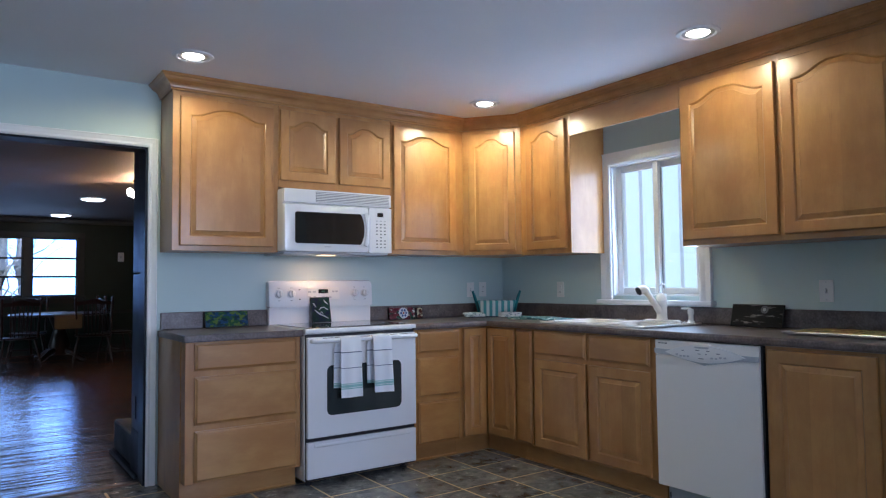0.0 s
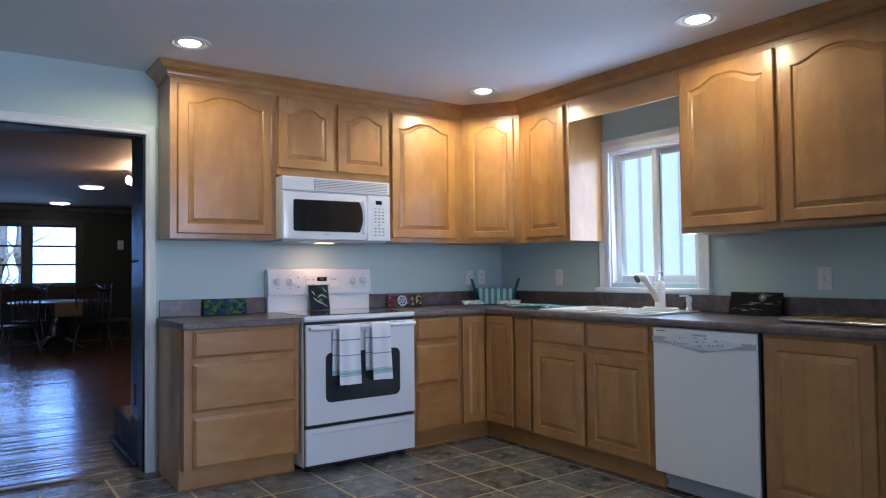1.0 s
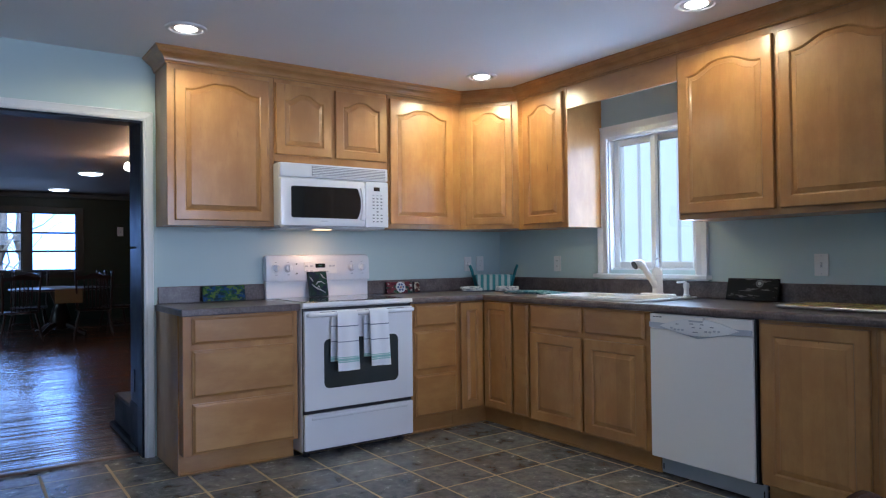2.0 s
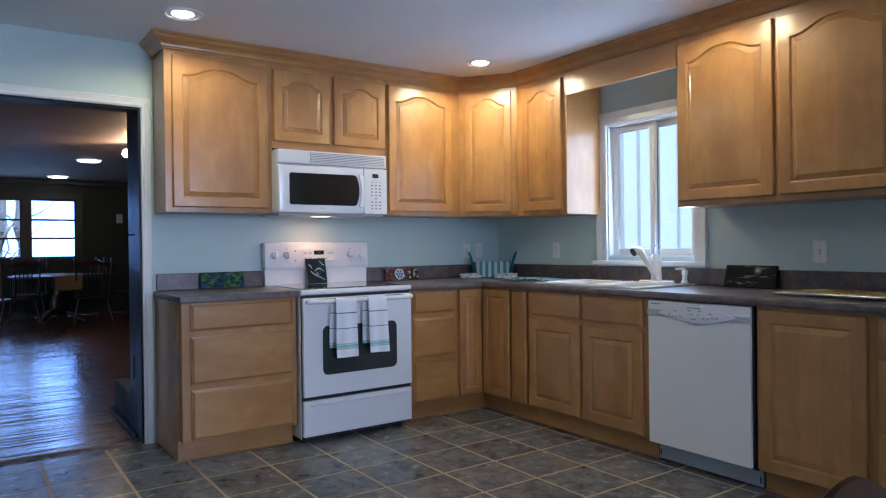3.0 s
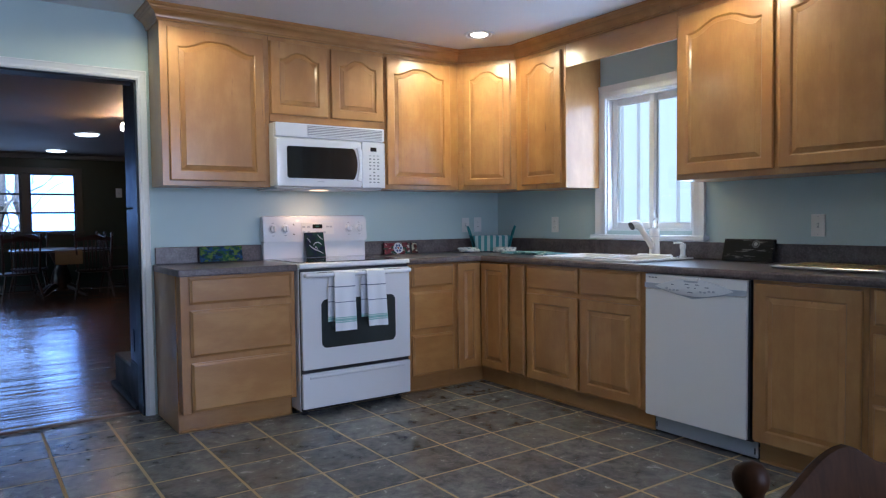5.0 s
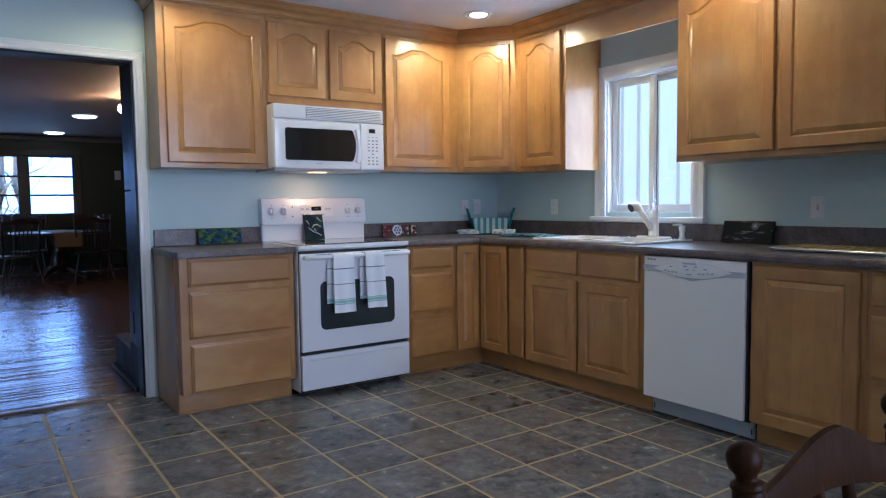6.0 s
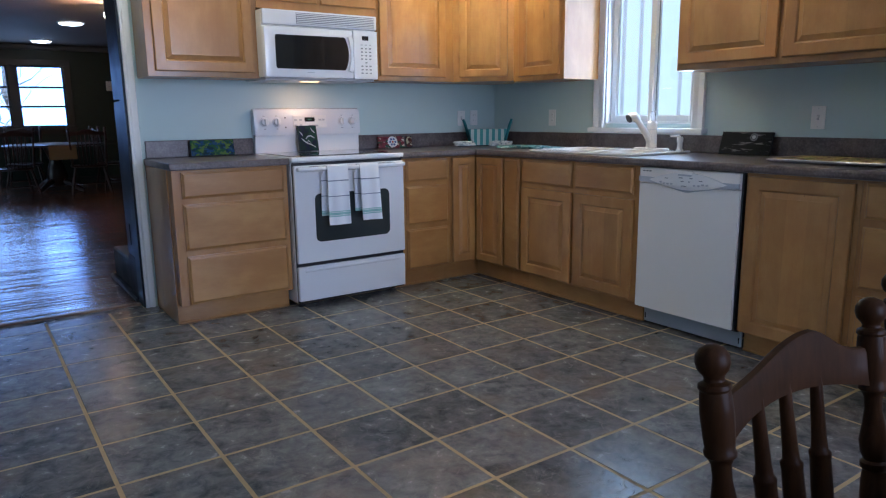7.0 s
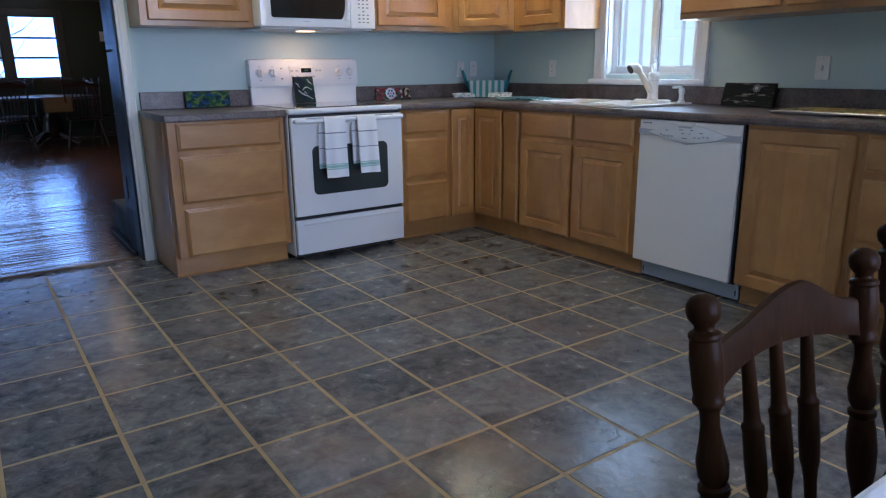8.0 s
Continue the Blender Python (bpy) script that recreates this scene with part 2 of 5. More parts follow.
def plank_material():
    m, n, l, b = base_material("floor_planks")
    geo = n.new("ShaderNodeNewGeometry")
    v = coords(n, l, "Object", (1.5, 22, 22))
    g = noise_at(n, l, v, 1.5, 6, 0.6)
    col = mixed(n, l, g, (0.085, 0.034, 0.015), (0.21, 0.092, 0.040))
    hv = n.new("ShaderNodeHueSaturation")
    mr = n.new("ShaderNodeMapRange")
    mr.inputs[3].default_value, mr.inputs[4].default_value = 0.7, 1.25
    info = n.new("ShaderNodeObjectInfo")
    both = n.new("ShaderNodeMath")
    both.operation = "ADD"
    l.new(geo.outputs["Random Per Island"], both.inputs[0])
    l.new(info.outputs["Random"], both.inputs[1])
    wrap = n.new("ShaderNodeMath")
    wrap.operation = "FRACT"
    l.new(both.outputs[0], wrap.inputs[0])
    l.new(wrap.outputs[0], mr.inputs[0])
    l.new(mr.outputs[0], hv.inputs["Value"])
    l.new(col, hv.inputs["Color"])
    l.new(hv.outputs[0], b.inputs["Base Color"])
    b.inputs["Roughness"].default_value = 0.24
    b.inputs["Coat Weight"].default_value, b.inputs["Coat Roughness"].default_value = 0.65, 0.17
    scrape = n.new("ShaderNodeTexNoise")
    scrape.inputs["Scale"].default_value, scrape.inputs["Detail"].default_value = 1.0, 1.5
    l.new(coords(n, l, "Object", (0.55, 15, 1)), scrape.inputs["Vector"])
    bumped(n, l, b, scrape.outputs[0], 1.0, 0.010)
    l.new(b.inputs["Normal"].links[0].from_socket, b.inputs["Coat Normal"])
    return m


SLATE = slate_material()
PLANK = plank_material()


def glass_material():
    m, n, l, b = base_material("window_glass")
    b.inputs["Base Color"].default_value = (0.95, 0.98, 1, 1)
    b.inputs["Roughness"].default_value, b.inputs["Transmission Weight"].default_value, b.inputs["IOR"].default_value = 0.0, 1.0, 1.45
    return m


GLASS = glass_material()

# ---- makers ----


def part(name, bm, material, parent=None, label="", m=None, smooth=False):
    me = bpy.data.meshes.new(name)
    if smooth:
        for f in bm.faces:
            f.smooth = True
    bm.to_mesh(me)
    bm.free()
    me.materials.append(material)
    ob = new(name, me)
    if smooth:
        me.set_sharp_from_angle(angle=radians(40))
    if m is not None:
        ob.matrix_basis = m
    if parent is not None:
        ob.parent = parent
    if label:
        ob["label"] = label
    return ob


def empty(name, m, label, category, group="", kind=""):
    ob = new(name)
    ob.matrix_basis = m
    return tagged(ob, label, category, group, kind)


def add_box(bm, x0, x1, y0, y1, z0, z1, bevel=0.0, seg=1):
    made = bmesh.ops.create_cube(bm, size=1.0)["verts"]
    for v in made:
        v.co = Vector(((x0 + x1) / 2 + v.co.x * (x1 - x0), (y0 + y1) / 2 + v.co.y * (y1 - y0), (z0 + z1) / 2 + v.co.z * (z1 - z0)))
    if bevel:
        edges = list({e for v in made for e in v.link_edges})
        bmesh.ops.bevel(bm, geom=edges, offset=bevel, segments=seg, affect="EDGES", profile=0.6)
    return bm


def box(x0, x1, y0, y1, z0, z1, bevel=0.0, seg=1):
    return add_box(bmesh.new(), x0, x1, y0, y1, z0, z1, bevel, seg)


def loft(bm, loops, cap_first=True, cap_last=True, closed=True):
    """Joins loops of equally many points with quads."""
    rows = [[bm.verts.new(p) for p in loop] for loop in loops]
    k = len(rows[0])
    for a, b in zip(rows, rows[1:]):
        for i in range(k if closed else k - 1):
            j = (i + 1) % k
            bm.faces.new((a[i], a[j], b[j], b[i]))
    if closed and cap_first:
        bm.faces.new(list(reversed(rows[0])))
    if closed and cap_last:
        bm.faces.new(rows[-1])
    bmesh.ops.recalc_face_normals(bm, faces=bm.faces[:])
    return bm


def turned(profile, seg=20, m=None, bm=None, caps=True):
    """A lathed solid from (radius, height) pairs about the local z axis."""
    bm = bm or bmesh.new()
    mm = m or Matrix()
    loops = [[mm @ Vector((r * math.cos(2 * math.pi * i / seg), r * math.sin(2 * math.pi * i / seg), z)) for i in range(seg)] for r, z in profile]
    return loft(bm, loops, caps, caps)


def rod(bm, a, b, r0, r1=None, seg=10):
    """A straight round bar from a to b."""
    a, b = Vector(a), Vector(b)
    q = (b - a).to_track_quat("Z", "Y").to_matrix().to_4x4()
    return turned([(r0, 0), (r1 if r1 is not None else r0, (b - a).length)], seg, Matrix.Translation(a) @ q, bm)


def tube(points, radii, seg=12, bm=None):
    """A round bar that bends through the points."""
    bm = bm or bmesh.new()
    pts = [Vector(p) for p in points]
    loops = []
    for i, p in enumerate(pts):
        way = (pts[min(i + 1, len(pts) - 1)] - pts[max(i - 1, 0)]).normalized()
        q = way.to_track_quat("Z", "Y")
        r = radii[i] if isinstance(radii, (list, tuple)) else radii
        loops.append([p + q @ Vector((r * math.cos(2 * math.pi * k / seg), r * math.sin(2 * math.pi * k / seg), 0)) for k in range(seg)])
    return loft(bm, loops)


def round_rect(x0, x1, z0, z1, r, seg=5):
    pts = []
    for cx, cz, a0 in ((x1 - r, z0 + r, -90), (x1 - r, z1 - r, 0), (x0 + r, z1 - r, 90), (x0 + r, z0 + r, 180)):
        for i in range(seg + 1):
            a = radians(a0 + 90 * i / seg)
            pts.append((cx + r * math.cos(a), cz + r * math.sin(a)))
    return pts


def slab_xz(outline, y0, y1, edge=0.0):
    """A plate with an outline in x and z, from y1 (back) to y0 (front), its front edge eased."""
    cx = sum(p[0] for p in outline) / len(outline)
    cz = sum(p[1] for p in outline) / len(outline)
    hx = max(abs(p[0] - cx) for p in outline)
    hz = max(abs(p[1] - cz) for p in outline)

    def ring(y, e):
        return [(cx + (x - cx) * (hx - e) / hx, y, cz + (z - cz) * (hz - e) / hz) for x, z in outline]
    loops = [ring(y1, 0), ring(y0 + edge, 0)]
    if edge:
        loops += [ring(y0 + edge * 0.3, edge * 0.3), ring(y0, edge)]
    return loft(bmesh.new(), loops)


EAST = pose(0, 0, 0, 0, 0, -90)   # local x runs along the window wall away from the corner
NORTH = Matrix()


def arch(s, rise):
    u = min(1, max(0, (1 - abs(2 * s - 1) - 0.10) / 0.75))
    return rise * (u * u * (3 - 2 * u) - 1)


def opening_loop(x0, x1, z0, z1, y, rise, inset=0.0, k=18):
    pts = [(x0 + inset, y, z0 + inset), (x1 - inset, y, z0 + inset)]
    for i in range(k + 1):
        s = 1 - i / k
        pts.append((x0 + inset + (x1 - x0 - 2 * inset) * s, y, z1 - inset + arch(s, rise)))
    return pts


def cabinet_door(parent, x0, x1, z0, z1, face, rise=0.0, margin=0.058, name="door", label=""):
    """A framed door with a raised panel; its front stands 20 mm before the plane y = face."""
    w, h = x1 - x0, z1 - z0
    m = pose(x0, face, z0)
    y = -0.023
    k = 18
    a = margin
    ti = h - a

    def outer(yy, e):
        pts = [(e, yy, e), (w - e, yy, e)]
        for i in range(k + 1):
            pts.append((e + (w - 2 * e) * (1 - i / k), yy, h - e))
        return pts
    fr = loft(bmesh.new(), [outer(0, 0.005), outer(-0.004, 0.005), outer(-0.0045, 0), outer(y + 0.007, 0), outer(y + 0.002, 0.002), outer(y, 0.006),
                            opening_loop(a, w - a, a, ti, y, rise, -0.002), opening_loop(a, w - a, a, ti, y + 0.003, rise, 0.002),
                            opening_loop(a, w - a, a, ti, y + 0.010, rise, 0.007)], True, False)
    door = part(name, fr, MAPLE, parent, label, m)
    sl = min(0.020, w * 0.07)
    pn = loft(bmesh.new(), [opening_loop(a, w - a, a, ti, y + 0.0095, rise, 0.005), opening_loop(a, w - a, a, ti, y + 0.0085, rise, 0.009),
                            opening_loop(a, w - a, a, ti, y + 0.002, rise, 0.009 + sl), opening_loop(a, w - a, a, ti, y - 0.0005, rise, 0.012 + sl)], False, True)
    part("panel", pn, MAPLE_PANEL, door)
    return door


def drawer_front(parent, x0, x1, z0, z1, face, name="drawer"):
    w, h = x1 - x0, z1 - z0

    def ring(e, yy):
        return [(e, yy, e), (w - e, yy, e), (w - e, yy, h - e), (e, yy, h - e)]
    bm = loft(bmesh.new(), [ring(0.006, 0), ring(0.006, -0.005), ring(0, -0.0055), ring(0, -0.012), ring(0.0015, -0.0135), ring(0.0065, -0.0145), ring(0.0100, -0.0185), ring(0.0130, -0.0212), ring(0.017, -0.0220)])
    return part(name, bm, MAPLE_RAIL, parent, "", pose(x0, face, z0))

# ---- setting ----
H = 2.411


def structure(name, bm, material, label, category, m=None):
    return tagged(part(name, bm, material, None, "", m), label, category, kind="structure")


def wall_with_hole(x0, x1, y0, y1, z1, hx0, hx1, hz0, hz1):
    """A wall along x with one opening through it."""
    bm = bmesh.new()
    add_box(bm, x0, hx0, y0, y1, 0, z1)
    add_box(bm, hx1, x1, y0, y1, 0, z1)
    add_box(bm, hx0, hx1, y0, y1, hz1, z1)
    if hz0 > 0:
        add_box(bm, hx0, hx1, y0, y1, 0, hz0)
    return bm


DOOR_R, DOOR_L, DOOR_TOP = -2.778, -4.05, 2.026
structure("wall_north", wall_with_hole(-5.5, 0.12, 0, 0.12, H, DOOR_L, DOOR_R, 0, DOOR_TOP), AQUA,
          "pale aqua painted kitchen wall with a cased doorway", "wall")
WY0, WY1, WZ0, WZ1 = 1.185, 1.875, 1.085, 1.985
structure("wall_east", wall_with_hole(0.0, 6.5, 0, 0.12, H, WY0, WY1, WZ0, WZ1), AQUA,
          "pale aqua painted kitchen wall with a window", "wall", EAST)
structure("wall_south", wall_with_hole(-5.5, 0.12, -6.62, -6.5, H, -3.2, -0.8, 0.65, 2.35), AQUA, "pale aqua painted wall with a wide window opening", "wall")
structure("wall_west", box(-5.5, -5.38, -6.5, -1.8, 0, H), AQUA, "pale aqua painted wall", "wall")
structure("wall_west_return", box(-5.5, -5.38, -1.8, 0, 0, H), AQUA, "pale aqua painted wall", "wall")
# added out of view, to keep the south daylight off the window-side cabinets
structure("wall_light_block", box(-1.30, -0.001, -4.16, -4.05, 0, H - 0.001), AQUA, "unseen aqua wall added to shade the window-side cabinets", "wall")
structure("ceiling", box(-5.5, 0.12, -6.62, 0.12, H, H + 0.1), CEILING, "smooth pale grey painted kitchen ceiling", "ceiling")
structure("floor", box(-5.5, 0.0, -6.6, 0.10, -0.08, -0.0015), GROUT, "tan grout bed under slate tiles", "floor")

# dining room beyond the doorway
FY = 9.5
structure("floor_dining", box(-9.0, 0.0, 0.10, FY, -0.08, -0.006), OAK_DARK, "dark subfloor under glossy wooden planks", "floor")
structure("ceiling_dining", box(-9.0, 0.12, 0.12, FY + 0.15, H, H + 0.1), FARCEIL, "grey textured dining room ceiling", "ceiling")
fw = bmesh.new()
add_box(fw, -9.0, -4.95, FY, FY + 0.15, 0, H)
add_box(fw, -1.97, 0.12, FY, FY + 0.15, 0, H)
add_box(fw, -4.95, -1.97, FY, FY + 0.15, 0, 1.03)
add_box(fw, -4.95, -1.97, FY, FY + 0.15, 2.06, H)
structure("wall_dining_north", fw, GREENWALL, "dark green panelled dining room wall with windows", "wall")
structure("wall_dining_east", box(0.0, 0.12, 0.121, FY - 0.001, 0, H), GREENWALL, "dark green panelled wall", "wall")
structure("wall_dining_west", wall_with_hole(-FY, -0.12, -9.12, -9.0, H, -8.5, -3.0, 0.3, 2.1), GREENWALL, "dark panelled wall with tall windows", "wall", EAST)
structure("wall_dining_south", box(-9.0, -5.5, 0.0, 0.12, 0, H), GREENWALL, "dark panelled wall", "wall")
structure("ground", box(-300, 300, -300, 300, -0.6, -0.5), plain("winter_lawn", (0.16, 0.15, 0.09), 0.9, vary=0.3, scale=0.5), "pale winter lawn around the house", "ground")
structure("trim_dining_crown", box(-9.0, -0.001, FY - 0.07, FY, H - 0.09, H, 0.02), plain("grey_crown", (0.10, 0.11, 0.12), 0.5), "grey crown moulding", "trim")

# doorway casing and lining
def casing(x_in, side):
    prof = [(0.0, 0), (0.0, -0.012), (0.009, -0.016), (0.022, -0.012), (0.041, -0.018), (0.050, -0.022), (0.054, -0.018), (0.054, 0)]
    bm = bmesh.new()
    loft(bm, [[(x_in + u * side, v - 0.001, z if z < 1 else z + u) for u, v in prof] for z in (0.0, DOOR_TOP)])
    return bm


dt = tagged(part("door_trim", casing(DOOR_R, 1), TRIM), "white moulded doorway casing", "trim", kind="structure")
part("jamb_casing", casing(DOOR_L, -1), TRIM, dt)
hd = bmesh.new()
prof = [(0.0, 0), (0.0, -0.012), (0.009, -0.016), (0.022, -0.012), (0.041, -0.018), (0.050, -0.022), (0.054, -0.018), (0.054, 0)]
loft(hd, [[(x - u if x < -3.5 else x + u, v - 0.001, DOOR_TOP + u) for u, v in prof] for x in (DOOR_L, DOOR_R)])
part("head_casing", hd, TRIM, dt)
ln = bmesh.new()
add_box(ln, DOOR_R - 0.012, DOOR_R + 0.001, 0.004, 0.14, 0, DOOR_TOP)
add_box(ln, DOOR_L - 0.001, DOOR_L + 0.012, 0.004, 0.14, 0, DOOR_TOP)
add_box(ln, DOOR_L, DOOR_R, 0.004, 0.14, DOOR_TOP - 0.012, DOOR_TOP + 0.001)
part("jamb_lining", ln, DARKPAINT, dt, "dark painted doorway lining")
tagged(part("threshold", box(DOOR_L + 0.012, DOOR_R - 0.012, 0.075, 0.125, -0.004, 0.012, 0.005), wood("threshold_wood", (0.05, 0.02, 0.01), (0.10, 0.05, 0.025), 0.4, along=0)),
       "dark wooden threshold between tile and planks", "threshold", kind="structure")

# dark panelled pier and hearth just inside the dining room
pier = empty("fireplace_pier", pose(-2.785, 0.14, 0), "dark navy painted panelled pier beside the doorway", "pier", kind="structure")
part("upper_panel", box(0.0, 0.30, 0.0, 0.23, 1.27, H - 0.002, 0.004), DARKPAINT, pier)
part("lower_panel", box(0.0, 0.30, 0.0, 0.23, 0.29, 1.262, 0.004), DARKPAINT, pier)
part("plinth", box(-0.002, 0.30, 0.0, 0.24, 0.0, 0.285, 0.006), BLACKBRICK, pier)
part("outlet_plate", box(-0.006, 0.0, 0.09, 0.15, 0.36, 0.50, 0.002), BLACK, pier, "black outlet plate")
hearth = empty("hearth", pose(-2.775, 0.40, 0), "black painted raised brick hearth on the plank floor", "hearth", kind="structure")
part("hearth_body", box(0, 0.9, 0.0, 0.62, 0.03, 0.235, 0.01), BLACKBRICK, hearth)
part("hearth_base", box(-0.03, 0.9, -0.25, 0.64, 0.0, 0.03, 0.006), BLACKBRICK, hearth)


def sweep(path, profile):
    """A moulding along a plan path; profile: (outward, height) pairs; outward is to the right of the way."""
    pts = [Vector(p) for p in path]
    loops = []
    for i, p in enumerate(pts):
        d0 = (pts[i] - pts[i - 1]).normalized() if i else (pts[1] - pts[0]).normalized()
        d1 = (pts[i + 1] - pts[i]).normalized() if i < len(pts) - 1 else d0
        n0, n1 = Vector((d0.y, -d0.x)), Vector((d1.y, -d1.x))
        mit = (n0 + n1).normalized()
        mit = mit / max(0.2, mit.dot(n0))
        loops.append([(p.x + mit.x * o, p.y + mit.y * o, z) for o, z in profile])
    return loft(bmesh.new(), loops)


# ---- kitchen: cabinets ----
NF, EF = -0.283, -0.337     # face planes of the wall units
NB, EB = -0.576, -0.632     # face planes of the base units
UB, UT = 1.388, 2.345


def carcass(thing, x0, x1, depth, z0, z1, frame_w=0.035, rail_mat=None):
    """Body set 18 mm behind a face frame of stiles and rails."""
    part("body", box(x0, x1, depth + 0.018, -0.002, z0, z1), MAPLE, thing)
    ff = bmesh.new()
    add_box(ff, x0, x1, depth, depth + 0.0185, z0, z1, 0.0015)
    part("face_frame", ff, MAPLE, thing)


def wall_unit(name, m, x0, x1, depth, z0, z1, doors, label, rise=0.05, zb=None, zt=None):
    t = empty(name, m, label, "cabinet", "kitchen wall cabinets")
    carcass(t, x0, x1, depth, z0, z1)
    for a, b in doors:
        cabinet_door(t, a, b, zb if zb else z0 + 0.03, zt if zt else 2.295, depth, rise)
    return t


wall_unit("wall_cabinet", NORTH, -2.705, -2.064, NF, UB, UT, [(-2.665, -2.098)], "honey maple wall cabinet with an arched raised-panel door", zb=1.418)
wall_unit("wall_cabinet", NORTH, -2.062, -1.240, NF, 1.80, UT, [(-2.056, -1.672), (-1.643, -1.252)], "short honey maple cabinet above the microwave with two arched doors", 0.045, zb=1.845)
wall_unit("wall_cabinet", NORTH, -1.238, -0.609, NF, UB, UT, [(-1.226, -0.690)], "honey maple wall cabinet beside the microwave, arched door", zb=1.418)
# diagonal corner unit
A, B = Vector((-0.607, NF)), Vector((EF, -0.628))
diag = empty("corner_wall_cabinet", NORTH, "diagonal honey maple corner wall cabinet with an arched door", "cabinet", "kitchen wall cabinets")
bm = bmesh.new()
loft(bm, [[(A.x, -0.002, z), (A.x, A.y, z), (B.x, B.y, z), (-0.002, B.y, z), (-0.002, -0.002, z)] for z in (UB, UT)])
part("body", bm, MAPLE, diag)
L = (B - A).length
turn = math.degrees(math.atan2(B.y - A.y, B.x - A.x))
dd = cabinet_door(diag, 0.045, L - 0.04, 1.418, 2.295, 0, 0.05, 0.05)
dd.matrix_basis = pose(A.x, A.y, 0, 0, 0, turn) @ dd.matrix_basis
wall_unit("wall_cabinet", EAST, 0.630, 1.130, EF, UB - 0.01, UT, [(0.705, 1.100)], "honey maple wall cabinet beside the window, arched door", zb=1.410)
val = tagged(part("valance", box(1.131, 1.999, EF, EF + 0.019, 2.172, UT, 0.002), MAPLE_RAIL, None, "", EAST), "plain honey maple valance board above the sink window", "valance")
wall_unit("wall_cabinet", EAST, 2.000, 3.210, EF, UB - 0.012, UT, [(2.020, 2.572), (2.603, 3.165)], "wide honey maple wall cabinet with two arched doors", 0.055, zb=1.407, zt=2.285)
wall_unit("wall_cabinet", EAST, 3.212, 4.000, EF, UB - 0.012, UT, [(3.24, 3.60), (3.61, 3.97)], "honey maple wall cabinet with two arched doors", 0.05, zb=1.407, zt=2.285)
CROWN = [(0.000, 2.3238), (0.010, 2.3238), (0.013, 2.3286), (0.010, 2.3350), (0.016, 2.3398), (0.018, 2.3494), (0.024, 2.3606), (0.034, 2.3702), (0.047, 2.3758), (0.050, 2.3814), (0.056, 2.3830), (0.060, 2.3926), (0.070, 2.3974), (0.074, 2.4038), (0.074, H - 0.001), (0.0, H - 0.001)]
crown = sweep([(-2.7055, -0.003), (-2.7055, NF), (-0.607, NF), (EF, -0.628), (EF, -4.0)], CROWN)
tagged(part("crown_moulding", crown, MAPLE_RAIL), "honey maple crown moulding along the cabinet tops", "moulding", kind="structure")


def base_body(t, x0, x1, depth, toe, end_left=False):
    part("body", box(x0, x1, depth + 0.018, -0.002, 0.118, 0.878), MAPLE, t)
    part("face_frame", box(x0, x1, depth, depth + 0.0185, 0.118, 0.878, 0.0015), MAPLE, t)
    part("toe_kick", box(x0, x1, toe, toe + 0.018, 0.0, 0.117), MAPLE_RAIL, t)
    part("shoe_moulding", box(x0, x1, toe - 0.010, toe - 0.0005, 0.0, 0.016, 0.004), MAPLE_RAIL, t)
    if end_left:
        part("end_panel", box(x0 - 0.008, x0 - 0.0005, toe, -0.002, 0.0, 0.878), MAPLE, t)


DRAWERS = [(0.722, 0.868), (0.432, 0.690), (0.128, 0.400)]
t = empty("base_cabinet", NORTH, "honey maple base cabinet with three plain drawers", "cabinet", "kitchen base cabinets")
base_body(t, -2.700, -2.042, NB, -0.50, True)
for a, b in DRAWERS:
    drawer_front(t, -2.653, -2.068, a, b, NB)
t = empty("base_cabinet", NORTH, "narrow honey maple base cabinet with three plain drawers", "cabinet", "kitchen base cabinets")
base_body(t, -1.262, -0.862, NB, -0.50)
for a, b in DRAWERS:
    drawer_front(t, -1.222, -0.886, a, b, NB)
# corner unit with a folding door
cc = empty("corner_base_cabinet", NORTH, "honey maple corner base cabinet with a folded two-leaf door", "cabinet", "kitchen base cabinets")
bm = bmesh.new()
loft(bm, [[(-0.861, -0.002, z), (-0.861, NB, z), (EB, NB, z), (EB, -0.895, z), (-0.002, -0.895, z), (-0.002, -0.002, z)] for z in (0.118, 0.878)])
part("body", bm, MAPLE, cc)
bm = bmesh.new()
loft(bm, [[(-0.861, -0.1, z), (-0.861, -0.50, z), (EB + 0.07, -0.50, z), (EB + 0.07, -0.895, z), (-0.1, -0.895, z), (-0.1, -0.1, z)] for z in (0.0, 0.117)])
part("toe_kick", bm, MAPLE_RAIL, cc)
cabinet_door(cc, -0.848, -0.655, 0.132, 0.868, NB, 0, 0.05)
d2 = cabinet_door(cc, 0.602, 0.884, 0.132, 0.868, EB, 0, 0.05)
d2.matrix_basis = EAST @ d2.matrix_basis
t = empty("filler_cabinet", EAST, "narrow honey maple filler cabinet with a plain front", "cabinet", "kitchen base cabinets")
base_body(t, 0.896, 1.066, EB, EB + 0.07)
drawer_front(t, 0.908, 1.055, 0.132, 0.868, EB, "front")
t = empty("sink_base_cabinet", EAST, "honey maple sink base with two false drawers and two raised-panel doors", "cabinet", "kitchen base cabinets")
base_body(t, 1.067, 2.028, EB, EB + 0.07)
for a, b in ((1.083, 1.525), (1.556, 1.992)):
    drawer_front(t, a, b, 0.718, 0.868, EB, "false_drawer")
    cabinet_door(t, a, b, 0.132, 0.690, EB)
t = empty("base_cabinet", EAST, "tall honey maple base cabinet with one raised-panel door", "cabinet", "kitchen base cabinets")
base_body(t, 2.642, 3.147, EB, EB + 0.07)
cabinet_door(t, 2.660, 3.127, 0.118, 0.862, EB)
